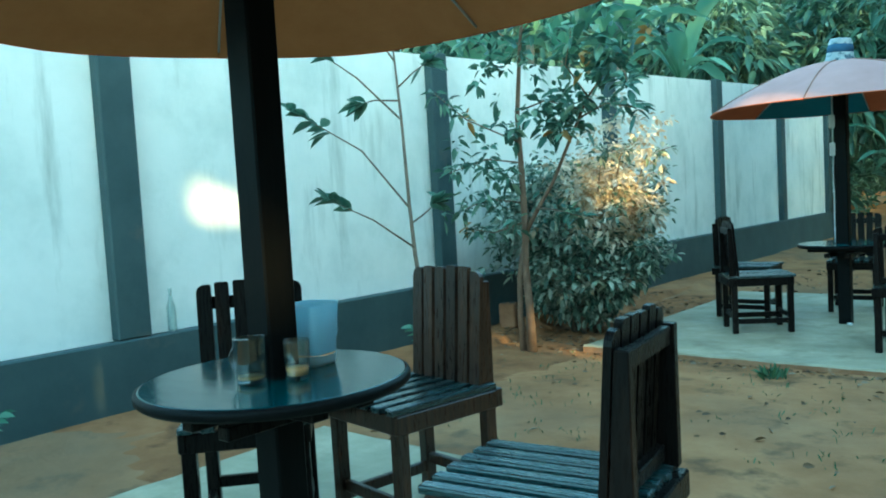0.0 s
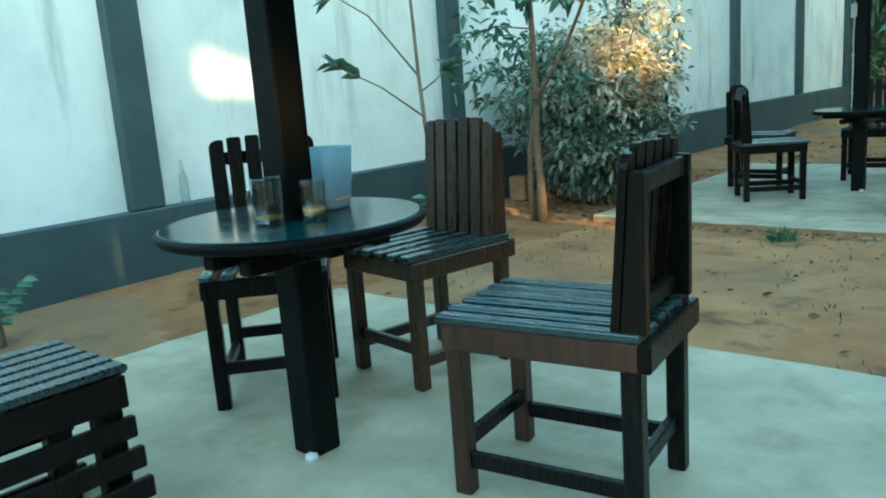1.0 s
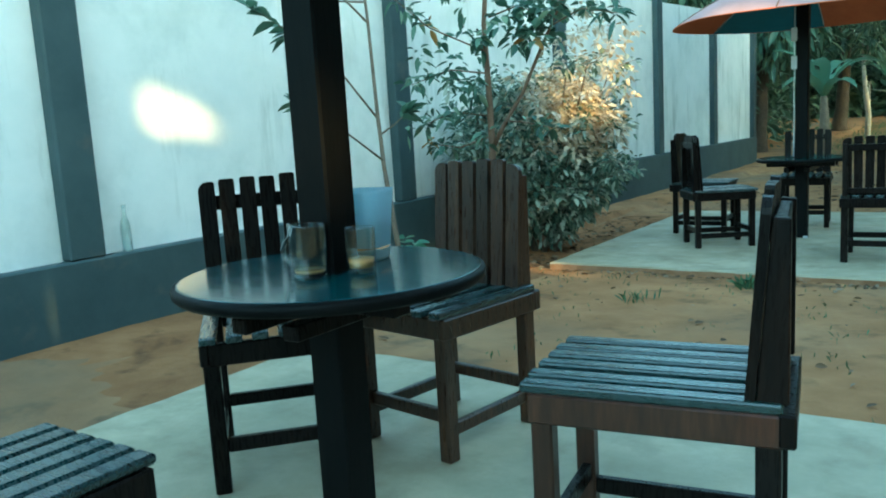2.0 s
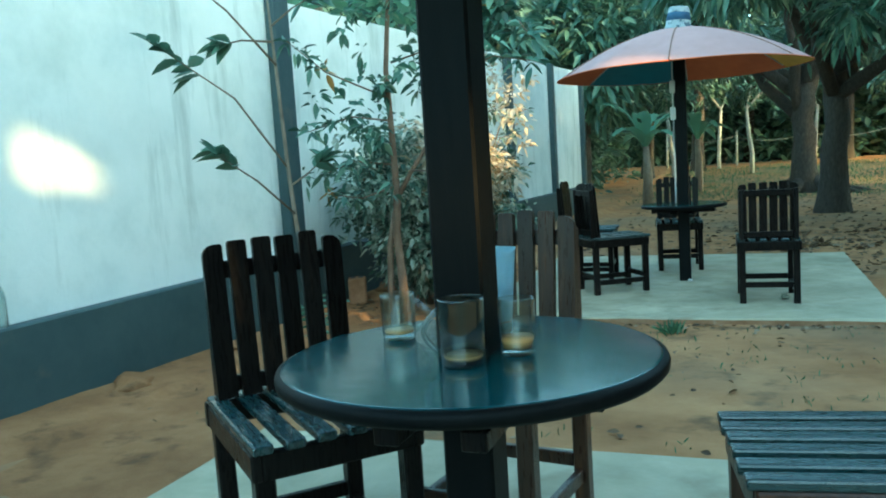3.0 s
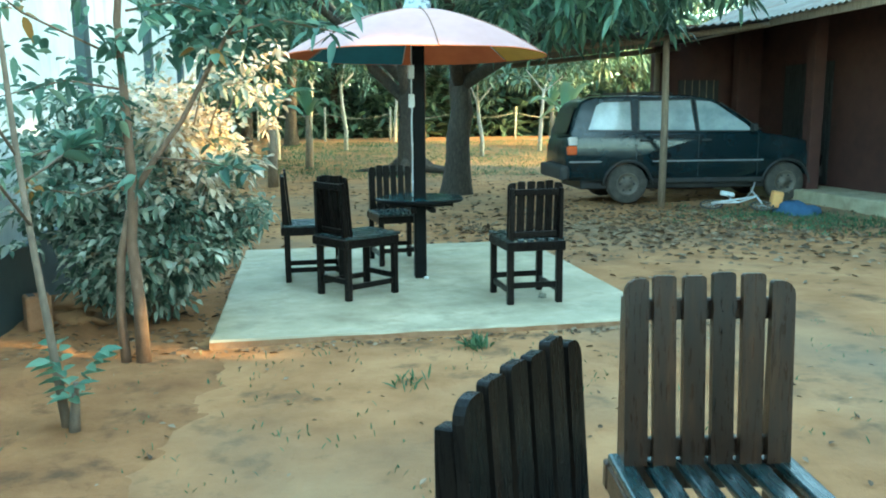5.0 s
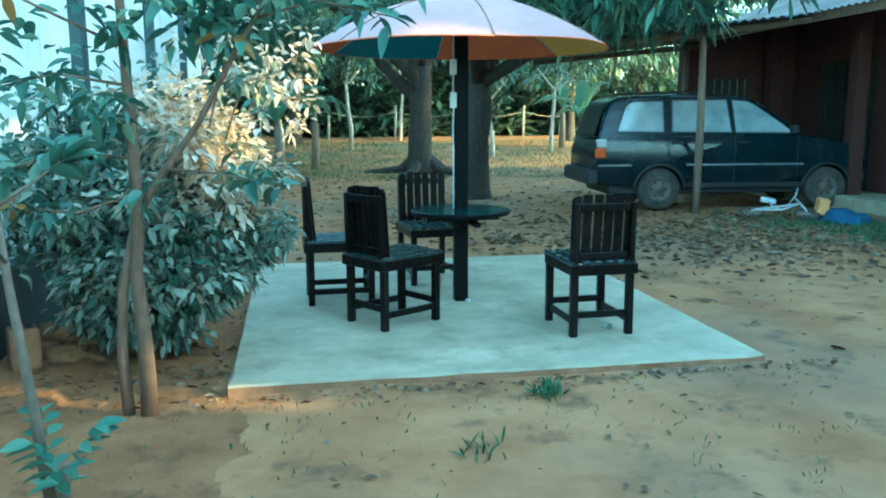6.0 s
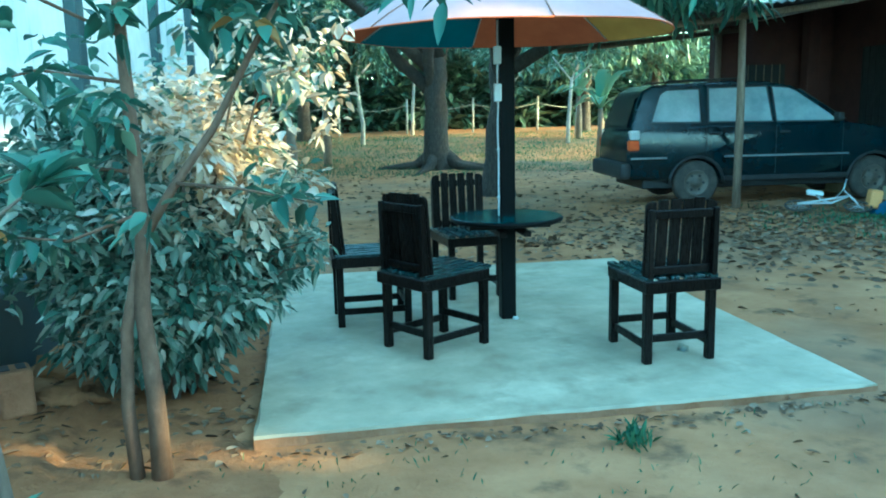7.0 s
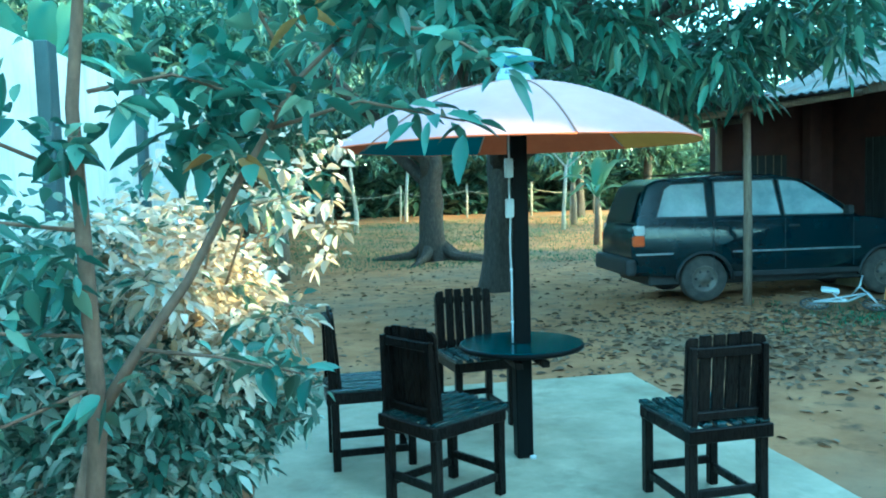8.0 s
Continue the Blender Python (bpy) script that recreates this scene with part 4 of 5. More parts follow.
# ---------- trees and shrubs ----------
def build_broadleaf(name, base, top, r0, crown, n_limbs, n_clumps, leaves, length, width, seed, label, mats, per=26, reach=0.45, fork=None, roots=0, mins=None):
    rng = random.Random(seed)
    base, top = Vector(base), Vector(top)
    tr = empty(name, pose(*base), label, "tree")
    loc = lambda p: Vector(p) - base
    pts = crooked(base - Vector((0, 0, 0.3)), top, rng, 7, r0 * 0.16)
    radii = [r0 * (1.55 if k == 0 else 1.12 if k == 1 else 1.0 - 0.35 * k / 7) for k in range(8)]
    bm = tube([loc(p) for p in pts], radii, 12)
    for k in range(roots):
        a = 2 * math.pi * k / roots + rng.uniform(-0.3, 0.3)
        d = Vector((math.cos(a), math.sin(a), 0))
        tube([d * r0 * 0.7 + Vector((0, 0, 0.30)), d * r0 * 1.7 + Vector((0, 0, 0.06)), d * r0 * (3 + rng.random()) + Vector((0, 0, -0.02)), d * r0 * 5 + Vector((0, 0, -0.12))], [r0 * 0.45, r0 * 0.32, r0 * 0.2, r0 * 0.08], 7, bm)
    part("trunk", bm, mats[0], tr)
    (cx, cy, cz), (rx, ry, rz) = crown
    ends = []
    for k in range(n_limbs):
        a, e = 2 * math.pi * (k + rng.random() * 0.6) / n_limbs, rng.uniform(-0.1, 0.8)
        end = Vector((cx + rx * 0.75 * math.cos(a) * math.cos(e), cy + ry * 0.75 * math.sin(a) * math.cos(e), cz + rz * 0.8 * math.sin(e)))
        s = pts[-1 - k % 3]
        lp = crooked(s, end, rng, 5, 0.22)
        part("limb", tube([loc(p) for p in lp], [r0 * (0.5 - 0.42 * i / 5) for i in range(6)], 7), mats[0], tr)
        ends += lp[2:]
    lv = Leaves()
    for k in range(n_clumps):
        d = Vector((rng.gauss(0, 1), rng.gauss(0, 1), rng.gauss(0, 1))).normalized() * rng.uniform(0.45, 1.0) ** 0.5
        c = Vector((cx + rx * d.x, cy + ry * d.y, cz + rz * d.z))
        if mins and c.z < mins(c.x, c.y):
            c.z = mins(c.x, c.y) + rng.uniform(0, 0.5)
        if mins and c.x > 4.0 and c.y < 18:
            continue
        lv.clump(loc(c), per, reach, length, width, rng, 0, -0.25, 0.45)
    lv.mesh("crown", [mats[1]], tr)
    return tr


def mango_floor(x, y):
    return 2.55 + 0.25 * math.sin(x * 2.1 + y) + (0.9 if y < 12.8 or x < 0.2 else 0) + (0.35 if y > 15 and x < 5 else 0)


build_broadleaf("mango_tree", (0.48, 18.6, -0.25), (0.6, 18.3, 2.9), 0.28, ((1.7, 15.6, 4.3), (4.3, 4.0, 1.75)), 9, 680, None, 0.25, 0.09, 11,
                "large dark mango tree with drooping leaf clusters", (M_BARK, M_LEAF), per=30, reach=0.42, mins=mango_floor)
build_broadleaf("mango_tree", (0.40, 24.8, -0.15), (0.35, 24.6, 2.6), 0.36, ((-0.5, 26.0, 6.0), (6.0, 4.5, 3.0)), 7, 420, None, 0.34, 0.10, 12,
                "forked old tree with thick trunk and surface roots", (M_BARK, M_LEAFD), per=26, reach=0.6, roots=6)

# Trees at x 13 to 19 with y below 30 are added to block low sun.
WOODS = [(-11, 24, 8, 3.6), (-8.8, 22, 6.5, 2.8), (-9, 31, 9, 4.0), (-4.6, 33, 8, 3.6), (-1, 44, 9, 4.5), (4.5, 46, 9, 4.5), (9, 38, 8, 4.0), (14, 42, 9, 4.5), (-14, 40, 10, 5), (20, 48, 10, 5), (-11.5, 13.5, 5.2, 2.2), (-11.6, 18.4, 6.2, 2.4), (-5.5, 24.8, 6.0, 2.2), (13.5, 13.5, 10, 4.5), (13.5, 20, 9.5, 4.4), (14.5, 25.5, 9.5, 4.2), (17, 29, 8, 3.4), (17.5, 11.5, 12, 4.5), (19, 17, 11, 5), (-3, 37, 12, 5), (3, 41, 13, 5.5), (-8.5, 39, 12, 5.5), (8.5, 47, 13, 6), (0, 53, 14, 7)]
for i, (x, y, h, r) in enumerate(WOODS):
    build_broadleaf("background_tree", (x, y, ground_z(x, y)), (x + 0.2, y, h * 0.45), 0.16 + 0.02 * r, ((x, y, h * 0.68), (r, r * 0.8, h * 0.34)), 5, int(70 + 32 * r), None, 0.42, 0.15, 40 + i,
                    "dense dark green tree round the yard, the eastern ones added for shade", (M_BARK, M_LEAFD if i % 3 else M_LEAF), per=22, reach=0.75)


def build_undergrowth():
    rng = random.Random(77)
    lv = Leaves()
    for k in range(3200):
        x, y = rng.uniform(-22, 36), rng.uniform(43, 52)
        lv.clump((x, y, ground_z(x, y) + rng.uniform(0.1, 5.0) * rng.uniform(0.3, 1)), 16, 0.8, 0.75, 0.26, rng, 0, 0.3, 0.3)
    for k in range(260):
        x, y = rng.uniform(-9, -5.3), rng.uniform(20.5, 34)
        lv.clump((x, y, ground_z(x, y) + rng.uniform(0.1, 2.4)), 14, 0.5, 0.4, 0.14, rng, 0, 0.3, 0.3)
    # strip behind the house, added to keep low sun off the yard
    for k in range(900):
        x, y = rng.uniform(11.5, 16), rng.uniform(6, 21.5)
        lv.clump((x, y, ground_z(x, y) + rng.uniform(0.1, 4.6)), 14, 0.8, 0.6, 0.22, rng, 0, 0.3, 0.3)
    tagged(lv.mesh("undergrowth", [M_LEAFD]), "dark tangled undergrowth at the yard's far edge, with an added shading strip east", "bushes", kind="stuff")


build_undergrowth()


def build_young_tree(x, y, h, seed, lean=0.2):
    rng = random.Random(seed)
    z = ground_z(x, y)
    t = empty("young_tree", pose(x, y, z), "young tree with a limewashed pale trunk", "tree", "limewashed trees")
    part("trunk", tube([(0, 0, -0.2), (0.03, 0, h * 0.3), (lean * 0.5, 0, h * 0.6), (lean, 0, h)], [0.09, 0.08, 0.07, 0.05], 8), M_LIME, t)
    lv = Leaves()
    for k in range(3):
        a = rng.uniform(0, 6.3)
        e = (lean + 0.7 * math.cos(a), 0.7 * math.sin(a), h + rng.uniform(0.4, 1.0))
        part("limb", tube([(lean * 0.6, 0, h * 0.7), (lean, 0, h * 0.95), e], [0.05, 0.04, 0.02], 6), M_LIME, t)
        for j in range(8):
            lv.clump((e[0] + rng.gauss(0, 0.5), e[1] + rng.gauss(0, 0.5), e[2] + rng.gauss(0.2, 0.4)), 16, 0.4, 0.3, 0.11, rng, 0, 0, 0.4)
    lv.mesh("crown", [M_LEAF], t)


for i, (x, y, h) in enumerate([(-2.2, 38, 2.6), (-0.9, 34, 2.5), (6.3, 32, 2.3), (3.6, 30, 1.9), (8.0, 36, 2.6), (-3.4, 30, 2.4), (1.6, 39, 2.4)]):
    build_young_tree(x, y, h, 90 + i, (-1) ** i * 0.15)


def build_banana(x, y, z, h, n, seed, blade=(1.7, 0.42)):
    rng = random.Random(seed)
    bp = empty("banana_plant", pose(x, y, z), "banana plant with broad torn green leaves", "plant", "banana plants")
    part("stem", tube([(0, 0, -0.2), (0.03, 0, h * 0.5), (0, 0, h)], [0.13, 0.11, 0.07], 10), M_BARKL, bp)
    for k in range(n):
        a = 2 * math.pi * k / n + rng.uniform(-0.4, 0.4)
        L, W = blade[0] * rng.uniform(0.8, 1.1), blade[1] * rng.uniform(0.8, 1.1)
        d, up = Vector((math.cos(a), math.sin(a), 0)), rng.uniform(0.8, 1.7)
        s = Vector((-d.y, d.x, 0))
        bm = bmesh.new()
        rows = []
        for j in range(11):
            u = j / 10
            c = Vector((0, 0, h * 0.96)) + d * L * u * (0.55 + 0.25 * u) + Vector((0, 0, L * (up * u - 0.9 * u * u)))
            w = W * 0.5 * math.sin(math.pi * min(1, 0.06 + u * 0.97)) ** 0.6 * (1 if u > 0.08 else 0.15)
            rip = rng.uniform(0.75, 1.0)
            rows.append([bm.verts.new(c + s * w * rip * q + Vector((0, 0, abs(q) * w * 0.35))) for q in (-1, -0.5, 0, 0.5, 1)])
        for p, q in zip(rows, rows[1:]):
            for i in range(4):
                if rng.random() > 0.04:
                    bm.faces.new((p[i], p[i + 1], q[i + 1], q[i])).smooth = True
        part("leaf", bm, M_BANANA, bp)


for i, (x, y, z, h, n) in enumerate([(-6.3, 12.6, 0.0, 3.3, 9), (-6.6, 14.9, 0.0, 3.6, 10), (-6.2, 10.2, 0.0, 2.9, 8), (-6.6, 17.6, 0.0, 3.4, 9), (-7.6, 13.6, 0.0, 3.9, 9), (-2.4, 26.5, 0.0, 1.4, 7), (-3.3, 21.4, -0.1, 1.35, 8), (5.5, 26.6, 0.0, 1.25, 8), (7.4, 34, 0.1, 1.6, 7)]):
    build_banana(x, y, z, h, n, 120 + i, (2.1, 0.5) if h > 2 else (1.5, 0.4))


def build_shrub():
    rng = random.Random(21)
    c = Vector((-3.80, 8.62, -0.2))
    sh = empty("flowering_shrub", pose(*c), "dense leafy shrub against the wall, its pale yellowish top partly painted sunlight", "shrub")
    lv = Leaves()
    for k in range(9):
        a = rng.uniform(0, 6.3)
        e = Vector((0.6 * math.cos(a), 0.5 * math.sin(a), rng.uniform(0.9, 1.6)))
        part("stem", tube([(0.08 * math.cos(a), 0.08 * math.sin(a), -0.1), e * 0.5 + Vector((0, 0, 0.1)), e], [0.022, 0.016, 0.008], 6), M_BARKL, sh)
    for k in range(760):
        d = Vector((rng.gauss(0, 1), rng.gauss(0, 1), rng.gauss(0, 1))).normalized() * rng.uniform(0.3, 1.0) ** 0.4
        p = Vector((0.74 * d.x, 0.62 * d.y, 0.90 + 0.92 * d.z))
        wide = min(1.1, 0.55 + 0.5 * p.z)
        p.x, p.y = p.x * wide, p.y * wide
        if p.z < 0.12:
            continue
        w = 1 + 0.35 * noise.noise(p * 2.2)
        p = Vector((p.x * w, p.y * w, 0.85 + (p.z - 0.85) * w))
        if c.x + p.x < -4.62:
            continue
        # the pale blob sits where the sun patch falls and paints part of it
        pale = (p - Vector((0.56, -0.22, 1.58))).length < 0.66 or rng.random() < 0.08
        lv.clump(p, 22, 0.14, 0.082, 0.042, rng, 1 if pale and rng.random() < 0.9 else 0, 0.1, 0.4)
    for k in range(16):
        a = rng.uniform(-1.2, 1.2)
        p = Vector((0.70 * math.cos(a), 0.6 * math.sin(a), rng.uniform(0.6, 1.75)))
        part("twig", tube([p * 0.6, p, p + Vector((0.22 * math.cos(a), 0.2 * math.sin(a), 0.05))], [0.008, 0.006, 0.003], 5), M_BARKL, sh)
        for j in range(4):
            lv.clump(p + Vector((0.07 * j * math.cos(a), 0.06 * j * math.sin(a), 0.015 * j)), 8, 0.06, 0.085, 0.042, rng, 0, 0.1, 0.35)
    # more pale leaves along the side painted as sunlit
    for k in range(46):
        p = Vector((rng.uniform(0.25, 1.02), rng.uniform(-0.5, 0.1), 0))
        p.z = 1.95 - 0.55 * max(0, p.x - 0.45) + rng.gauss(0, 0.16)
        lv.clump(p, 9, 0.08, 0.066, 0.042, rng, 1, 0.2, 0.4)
    for k in range(44):
        p = Vector((rng.uniform(-0.8, -0.2), rng.uniform(-0.7, 0.1), rng.uniform(0.6, 1.8)))
        if c.x + p.x > -4.62:
            lv.clump(p, 9, 0.12, 0.09, 0.048, rng, 0, 0.1, 0.4)
    lv.mesh("foliage", [M_SHRUB, M_PALE_SUNLIT], sh)


build_shrub()


def build_yard_tree():
    rng = random.Random(31)
    o = Vector((-3.68, 7.45, -0.22))
    t = empty("yard_tree", pose(*o), "slim forked tree with pale bark beside the shrub", "tree")
    L = lambda *p: Vector(p) - o
    stem = [L(-3.66, 7.45, -0.35), L(-3.66, 7.44, 0.2), L(-3.68, 7.43, 0.6), L(-3.65, 7.42, 0.9), L(-3.66, 7.42, 1.4), L(-3.67, 7.41, 1.9), L(-3.60, 7.40, 2.5), L(-3.5, 7.4, 3.1)]
    part("trunk", tube(stem, [0.052, 0.037, 0.033, 0.031, 0.026, 0.021, 0.016, 0.008], 10), M_BARKW, t)
    part("trunk", tube([L(-3.76, 7.47, -0.35), L(-3.78, 7.46, 0.15), L(-3.75, 7.44, 0.5), L(-3.68, 7.43, 0.78)], [0.034, 0.028, 0.026, 0.024], 9), M_BARKW, t)
    part("branch", tube([L(-3.65, 7.42, 0.88), L(-3.52, 7.42, 1.08), L(-3.34, 7.42, 1.32), L(-3.15, 7.41, 1.66), L(-2.95, 7.38, 1.98), L(-2.6, 7.3, 2.3)], [0.022, 0.019, 0.016, 0.013, 0.009, 0.005], 8), M_BARKW, t)
    lv = Leaves()
    twigs = [((-3.67, 7.41, 1.68), (-4.15, 7.3, 1.92), (-4.42, 7.2, 2.18)), ((-3.66, 7.42, 1.5), (-3.95, 7.3, 1.55), (-4.3, 7.2, 1.45)), ((-3.62, 7.41, 1.95), (-3.35, 7.38, 2.0), (-3.0, 7.3, 1.88)),
             ((-3.05, 7.4, 1.82), (-2.75, 7.3, 1.9), (-2.42, 7.2, 1.82)), ((-2.95, 7.38, 1.98), (-3.1, 7.3, 2.25), (-3.0, 7.25, 2.5)), ((-3.6, 7.4, 2.5), (-3.9, 7.35, 2.7), (-4.2, 7.3, 2.6)),
             ((-3.58, 7.4, 2.6), (-3.3, 7.35, 2.8), (-3.0, 7.3, 2.75)), ((-3.5, 7.4, 1.1), (-3.25, 7.3, 1.08), (-2.95, 7.2, 1.02)), ((-3.66, 7.42, 1.15), (-3.95, 7.3, 1.2), (-4.2, 7.2, 1.1)), 
             ((-3.66, 7.42, 0.98), (-3.9, 7.3, 0.9), (-4.15, 7.2, 0.95)), ((-2.75, 7.32, 2.15), (-2.5, 7.15, 2.1), (-2.36, 6.92, 1.95))]
    for k, (a, b, c) in enumerate(twigs):
        part("twig", tube([L(*a), L(*b), L(*c)], [0.008, 0.006, 0.003], 6), M_BARKW, t)
        for j in range(7):
            u = 0.35 + 0.65 * j / 6
            p = L(*b).lerp(L(*c), (u - 0.35) / 0.65) if u > 0.35 else L(*b)
            lv.clump(p, 5, 0.06, 0.12, 0.05, rng, 1 if rng.random() < 0.015 else 0, 0.1, 0.35)
    for k in range(75):
        u = rng.random()
        p = L(-3.35 + 0.95 * u + rng.gauss(0, 0.12), 7.35 + rng.gauss(0, 0.12), 1.65 + 0.65 * u + abs(rng.gauss(0, 0.22)))
        lv.clump(p, 5, 0.07, 0.12, 0.065, rng, 1 if rng.random() < 0.02 else 0, 0, 0.3)
    for k in range(60):
        p = L(rng.uniform(-4.1, -3.1), rng.uniform(7.2, 7.5), rng.uniform(1.7, 2.9))
        lv.clump(p, 5, 0.07, 0.11, 0.055, rng, 1 if rng.random() < 0.03 else 0, 0, 0.35)
    for k in range(22):
        p = L(rng.uniform(-4.35, -3.55), rng.uniform(6.95, 7.5), rng.uniform(0.75, 1.75))
        lv.clump(p, 6, 0.09, 0.10, 0.045, rng, 0, 0, 0.35)
    lv.mesh("foliage", [M_LEAF, M_ORLEAF], t)


build_yard_tree()


def build_sapling():
    rng = random.Random(33)
    o = Vector((-3.81, 6.28, -0.12))
    t = empty("sapling", pose(*o), "thin sapling with sparse broad leaves before the wall", "sapling")
    L = lambda *p: Vector(p) - o
    part("stem", tube([L(-3.80, 6.29, -0.2), L(-3.83, 6.25, 0.3), L(-3.86, 6.20, 0.80), L(-3.89, 6.20, 1.20), L(-3.92, 6.20, 1.85), L(-3.92, 6.14, 2.55)], [0.026, 0.020, 0.016, 0.014, 0.011, 0.005], 8), M_BARKL, t)
    twigs = [((-3.86, 6.20, 0.86), (-3.83, 5.74, 1.10), (-3.77, 5.32, 1.24)), ((-3.89, 6.20, 1.17), (-4.01, 5.84, 1.62), (-4.14, 5.42, 1.86)), ((-3.91, 6.19, 1.85), (-4.02, 5.85, 2.16), (-4.13, 5.55, 2.36)),
             ((-3.88, 6.20, 1.05), (-3.78, 6.25, 1.12), (-3.68, 6.28, 1.2)), ((-3.92, 6.18, 2.1), (-3.76, 6.2, 2.2), (-3.62, 6.2, 2.25)), ((-3.92, 6.16, 2.3), (-4.0, 6.05, 2.5), (-4.1, 5.98, 2.65)), ((-3.92, 6.18, 2.0), (-4.1, 6.1, 2.02), (-4.2, 6.05, 2.0))]
    for a, b, c in twigs:
        tw = part("twig", tube([L(*a), L(*b), L(*c)], [0.008, 0.006, 0.003], 6), M_BARKL, t)
        aim = (Vector(c) - Vector(b)).normalized()
        for j in range(16):
            p = L(*b).lerp(L(*c), 0.55 + 0.5 * j / 11)
            one = Leaves()
            d = aim + Vector((rng.gauss(0, 0.7), rng.gauss(0, 0.5), rng.gauss(0.1, 0.5)))
            one.leaf(p, d, rng.uniform(0.11, 0.18), rng.uniform(0.06, 0.085), rng, 0, 0.3)
            lf = one.mesh("leaf", [M_LEAFD if j % 2 else M_LEAF], tw)
    return t


build_sapling()


def build_sucker(x, y, z, n, size, seed, label):
    rng = random.Random(seed)
    s = empty("young_plant", pose(x, y, z), label, "plant")
    part("stem", tube([(0, 0, -0.1), (0.02, 0, size * 0.3), (0.03, 0, size * 0.6)], [0.03, 0.022, 0.012], 7), M_BARKL, s)
    for k in range(n):
        a = 2 * math.pi * k / n + rng.uniform(-0.5, 0.5)
        lv = Leaves()
        for j in range(6):
            u = j / 5
            p = Vector((math.cos(a) * size * 0.42 * u, math.sin(a) * size * 0.42 * u, size * (0.40 + 0.85 * u - 0.25 * u * u)))
            for sgn in (-1, 1):
                lv.leaf(p, (math.cos(a + sgn * 0.7), math.sin(a + sgn * 0.7), 0.25), size * 0.3, size * 0.12, rng, 0, 0.25)
        lv.mesh("frond", [M_BANANA], s)


build_sucker(-3.76, 6.22, -0.12, 3, 0.38, 3, "small green leafy sucker at the foot of the sapling")
build_sucker(-4.15, 3.05, -0.12, 4, 0.36, 4, "small flowering plant at the foot of the wall")


# ---------- small things on the ground ----------
def build_lumps(name, spots, mat, label, cat, seed):
    rng = random.Random(seed)
    for x, y, r, h in spots:
        bm = bmesh.new()
        bmesh.ops.create_icosphere(bm, subdivisions=3, radius=1)
        for v in bm.verts:
            k = 1 + 0.5 * noise.noise(v.co * 1.9 + Vector((x, y, 0))) + 0.35 * noise.noise(v.co * 5)
            v.co = Vector((v.co.x * r * k, v.co.y * r * k * 1.3, v.co.z * h * k))
        ob = link_mesh(name, bm, mat, True)
        ob.matrix_world = pose(x, y, ground_z(x, y), 0, 0, rng.uniform(0, 90))
        tagged(ob, label, cat)


build_lumps("earth_mound", [(-4.50, 5.25, 0.12, 0.07), (-4.5, 6.3, 0.10, 0.05), (-4.45, 9.1, 0.22, 0.08), (-4.35, 8.5, 0.14, 0.08), (-4.45, 10.4, 0.2, 0.06)], M_SOIL, "reddish earth mound along the foot of the wall", "earth", 8)


def build_clay_lump():
    # Stands for a small lump of earth; block shape and holes are made up.
    cb = empty("clay_block", pose(-4.52, 8.30, ground_z(-4.52, 8.30) + 0.02, 0, 0, 25), "orange clay lump by the wall, built as an upright block", "block")
    part("block", box((0.17, 0.17, 0.25), (0, 0, 0.115), 0.02, seg=2), M_CLAY, cb)
    for s in (-1, 1):
        part("hole", box((0.045, 0.10, 0.006), (s * 0.038, 0, 0.241), 0.002), M_TRIM, cb)


build_clay_lump()


def build_bicycle():
    bk = empty("toy_bicycle", pose(4.35, 14.35, -0.20, 0, 0, -28), "child's white and orange bicycle lying on its side", "bicycle")
    for x, r in ((-0.42, 0.17), (0.36, 0.17)):
        w = part("wheel", tube([(x + r * math.cos(2 * math.pi * k / 24), r * math.sin(2 * math.pi * k / 24), 0.07 + 0.05 * math.sin(2 * math.pi * k / 24)) for k in range(25)], 0.016, 7), M_TYRE, bk, "dusty rubber tyre")
        for k in range(6):
            a = math.pi * k / 6
            part("spoke", tube([(x - r * math.cos(a), -r * math.sin(a), 0.07 - 0.05 * math.sin(a)), (x + r * math.cos(a), r * math.sin(a), 0.07 + 0.05 * math.sin(a))], 0.004, 5), M_METAL, w)
    for pts in ([(-0.42, 0, 0.1), (-0.1, 0.12, 0.14), (0.28, 0.22, 0.2)], [(-0.42, 0, 0.1), (0.0, -0.05, 0.12), (0.28, 0.22, 0.2)], [(0.36, 0, 0.1), (0.28, 0.22, 0.2), (0.22, 0.42, 0.26)], [(0.0, -0.05, 0.12), (-0.1, 0.12, 0.14), (-0.16, 0.3, 0.2)]):
        part("frame_tube", tube(pts, 0.016, 7), M_LAMP_W, bk)
    part("handlebar", tube([(0.1, 0.42, 0.12), (0.22, 0.42, 0.27), (0.26, 0.45, 0.42)], 0.014, 7), M_METAL, bk)
    part("saddle", box((0.24, 0.12, 0.06), (-0.17, 0.33, 0.22), 0.025, (20, 10, 0), seg=2), M_PLASTIC, bk, "white saddle")
    part("carrier", box((0.16, 0.2, 0.26), (0.58, 0.12, 0.17), 0.02, (0, 8, 12)), M_ORPLAST, bk, "orange plastic box")


build_bicycle()
build_lumps("crumpled_cloth", [(5.12, 13.95, 0.26, 0.2)], M_BLUE, "crumpled blue cloth lying on the ground", "cloth", 9)


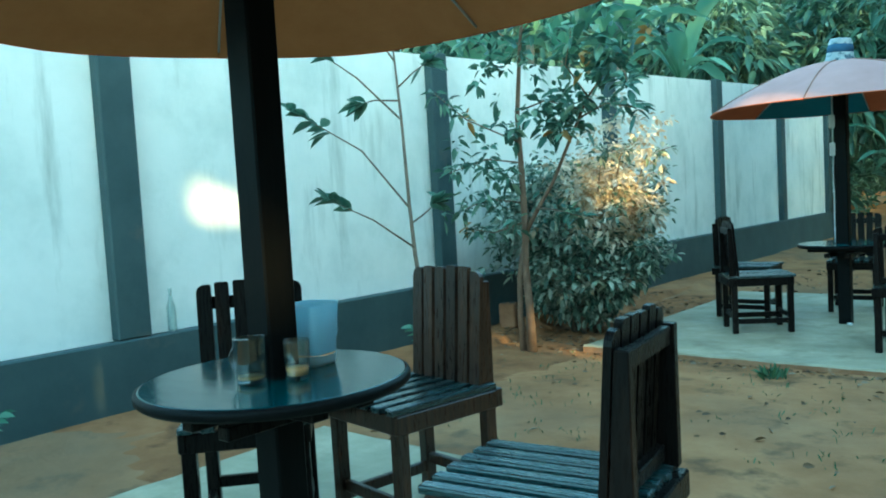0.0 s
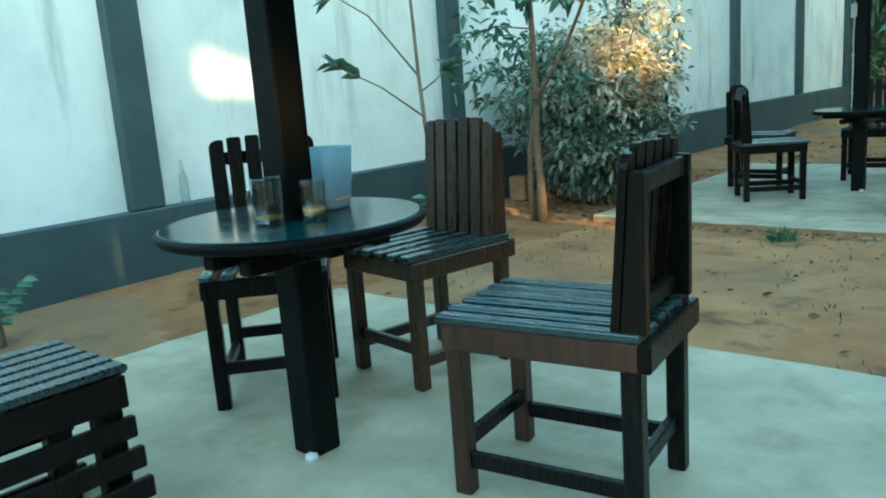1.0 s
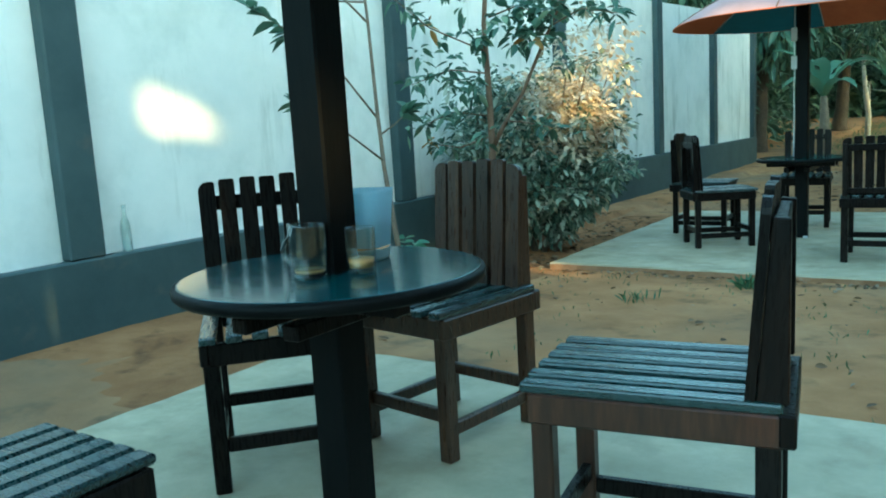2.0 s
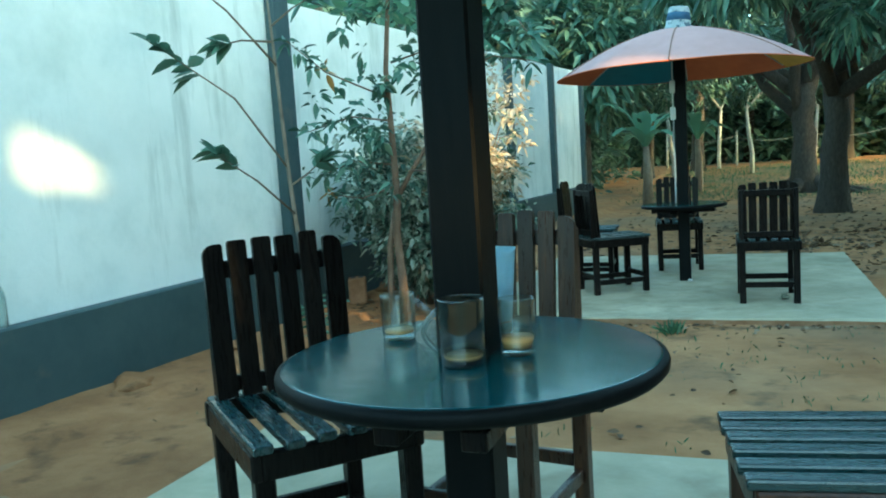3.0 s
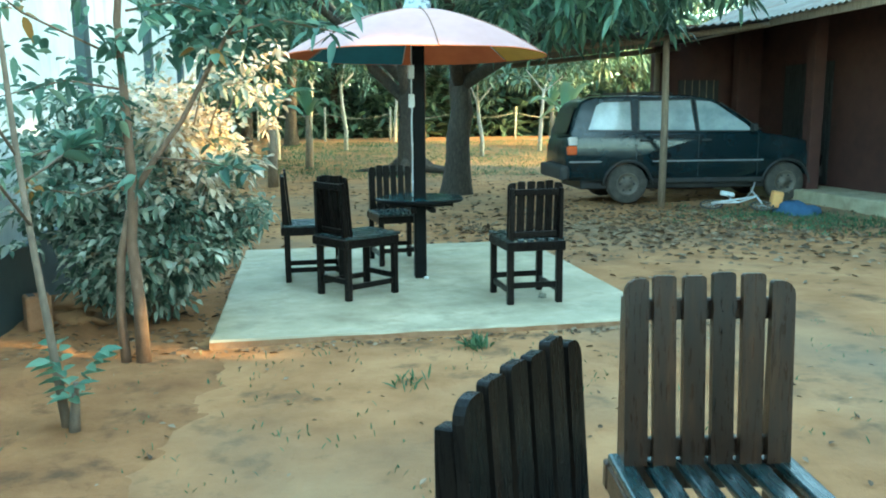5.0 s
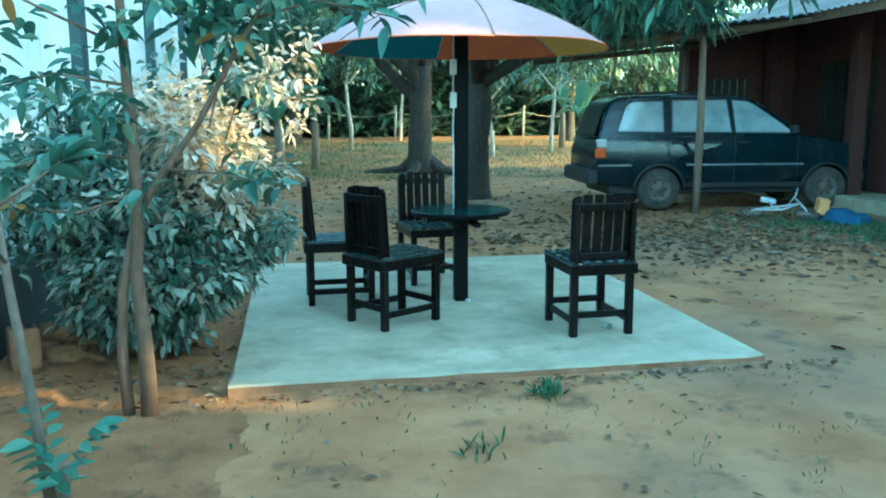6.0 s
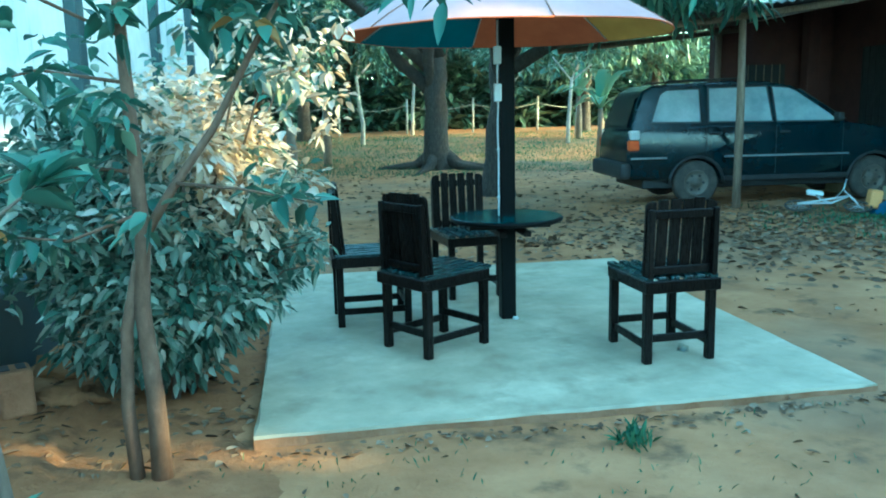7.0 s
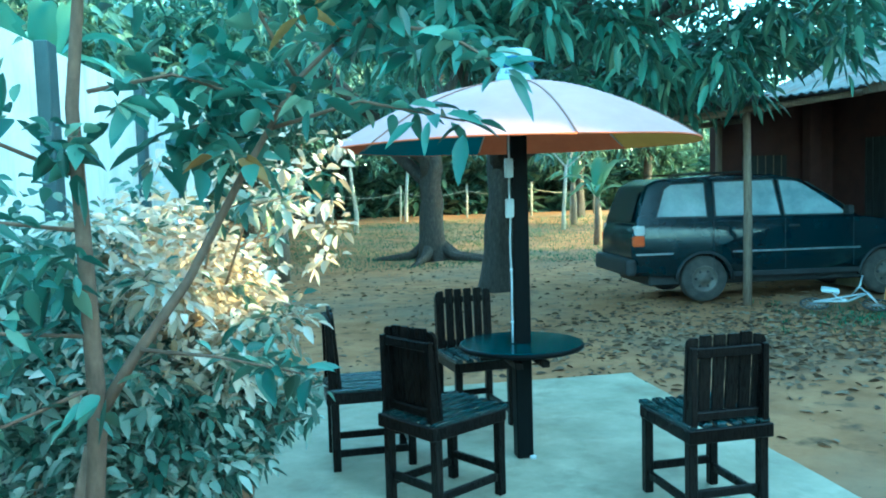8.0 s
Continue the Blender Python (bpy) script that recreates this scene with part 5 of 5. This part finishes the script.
def scatter_litter():
    rng = random.Random(51)
    lv = Leaves()
    def put(x, y, s):
        a = rng.uniform(0, 6.3)
        lv.leaf((x, y, ground_z(x, y) + 0.012), (math.cos(a), math.sin(a), 0.15), s, s * rng.uniform(0.3, 0.55), rng, 0, 0.15)
    for k in range(2900):
        x, y = rng.gauss(3.0, 1.8), rng.gauss(13.0, 1.4)
        put(x, y, rng.uniform(0.05, 0.13))
    for k in range(1500):
        put(rng.uniform(-3.5, 5.5), rng.uniform(11.5, 24), rng.uniform(0.04, 0.12))
    for k in range(700):
        put(rng.uniform(-4.3, 4.5), rng.uniform(4.7, 15), rng.uniform(0.02, 0.07))
    for k in range(220):
        put(rng.uniform(-3.3, 0.4), 7.62 - abs(rng.gauss(0, 0.09)), rng.uniform(0.02, 0.06))
    for k in range(500):
        put(rng.uniform(-4.5, -3.3), rng.uniform(7.5, 11.5), rng.uniform(0.03, 0.09))
    tagged(lv.mesh("leaf_litter", [M_DRY]), "scattered dry fallen leaves on the sand", "litter", kind="stuff")
    gr = Leaves()
    def tuft(x, y, n, s, spread):
        for _ in range(n):
            px, py = x + rng.gauss(0, spread), y + rng.gauss(0, spread)
            gr.leaf((px, py, ground_z(px, py) - 0.005), (rng.gauss(0, 0.5), rng.gauss(0, 0.5), 1), s * rng.uniform(0.5, 1.2), s * 0.14, rng, 0, 0.2)
    for k in range(120):
        tuft(rng.gauss(4.7, 0.7), rng.gauss(13.3, 0.8), 14, 0.11, 0.10)
    for k in range(120):
        tuft(rng.uniform(-4.2, 1.5), rng.uniform(4.8, 7.6), 5, 0.05, 0.06)
    tuft(-1.55, 7.35, 50, 0.13, 0.05)
    tuft(-2.1, 6.6, 25, 0.10, 0.06)
    for k in range(3000):
        tuft(rng.uniform(-4, 12), rng.uniform(23, 38), 6, 0.12, 0.28)
    tagged(gr.mesh("weeds", [M_GRASS]), "low green weeds and thin grass", "grass", kind="stuff")


scatter_litter()


def build_scrap(x, y, z, seed, label):
    rng = random.Random(seed)
    bm = bmesh.new()
    bmesh.ops.create_icosphere(bm, subdivisions=2, radius=0.034)
    for v in bm.verts:
        k = 1 + 0.8 * noise.noise(v.co * 40 + Vector((seed, 0, 0)))
        v.co = Vector((v.co.x * k, v.co.y * k * 1.2, max(-0.01, v.co.z * k * 0.8) + 0.01))
    ob = link_mesh("plastic_bag", bm, M_GLASS)
    ob.matrix_world = pose(x, y, z)
    tagged(ob, label, "litter")


build_scrap(-0.76, 8.48, -0.125, 4, "crumpled clear plastic bag under a chair")


def build_ash_heap():
    rng = random.Random(61)
    lv = Leaves()
    for k in range(120):
        lv.clump((-0.24 + rng.gauss(0, 0.18), 13.1 + rng.gauss(0, 0.14), ground_z(-0.24, 13.1) + 0.02), 1, 0.05, 0.11, 0.05, rng, 0, 0.2, 0.2)
    tagged(lv.mesh("leaf_heap", [M_DRY]), "small swept heap of grey leaves", "litter", kind="stuff")


build_ash_heap()


def build_fence():
    fn = empty("rope_fence", pose(0, 33, 0), "far fence of thin pale posts with a sagging rope", "fence")
    xs = [-4.5, -1.5, 1.5, 4.5, 7.5, 10.5]
    for x in xs:
        z = ground_z(x, 40)
        part("post", tube([(x, 7, z - 0.2), (x + 0.03, 7, z + 1.5)], 0.05, 6), M_LIME, fn)
    for a, b in zip(xs, xs[1:]):
        z = ground_z(a, 40)
        part("rope", tube([(a + (b - a) * k / 8, 7, z + 1.2 - 0.22 * math.sin(math.pi * k / 8)) for k in range(9)], 0.018, 5), M_LIME, fn)


build_fence()
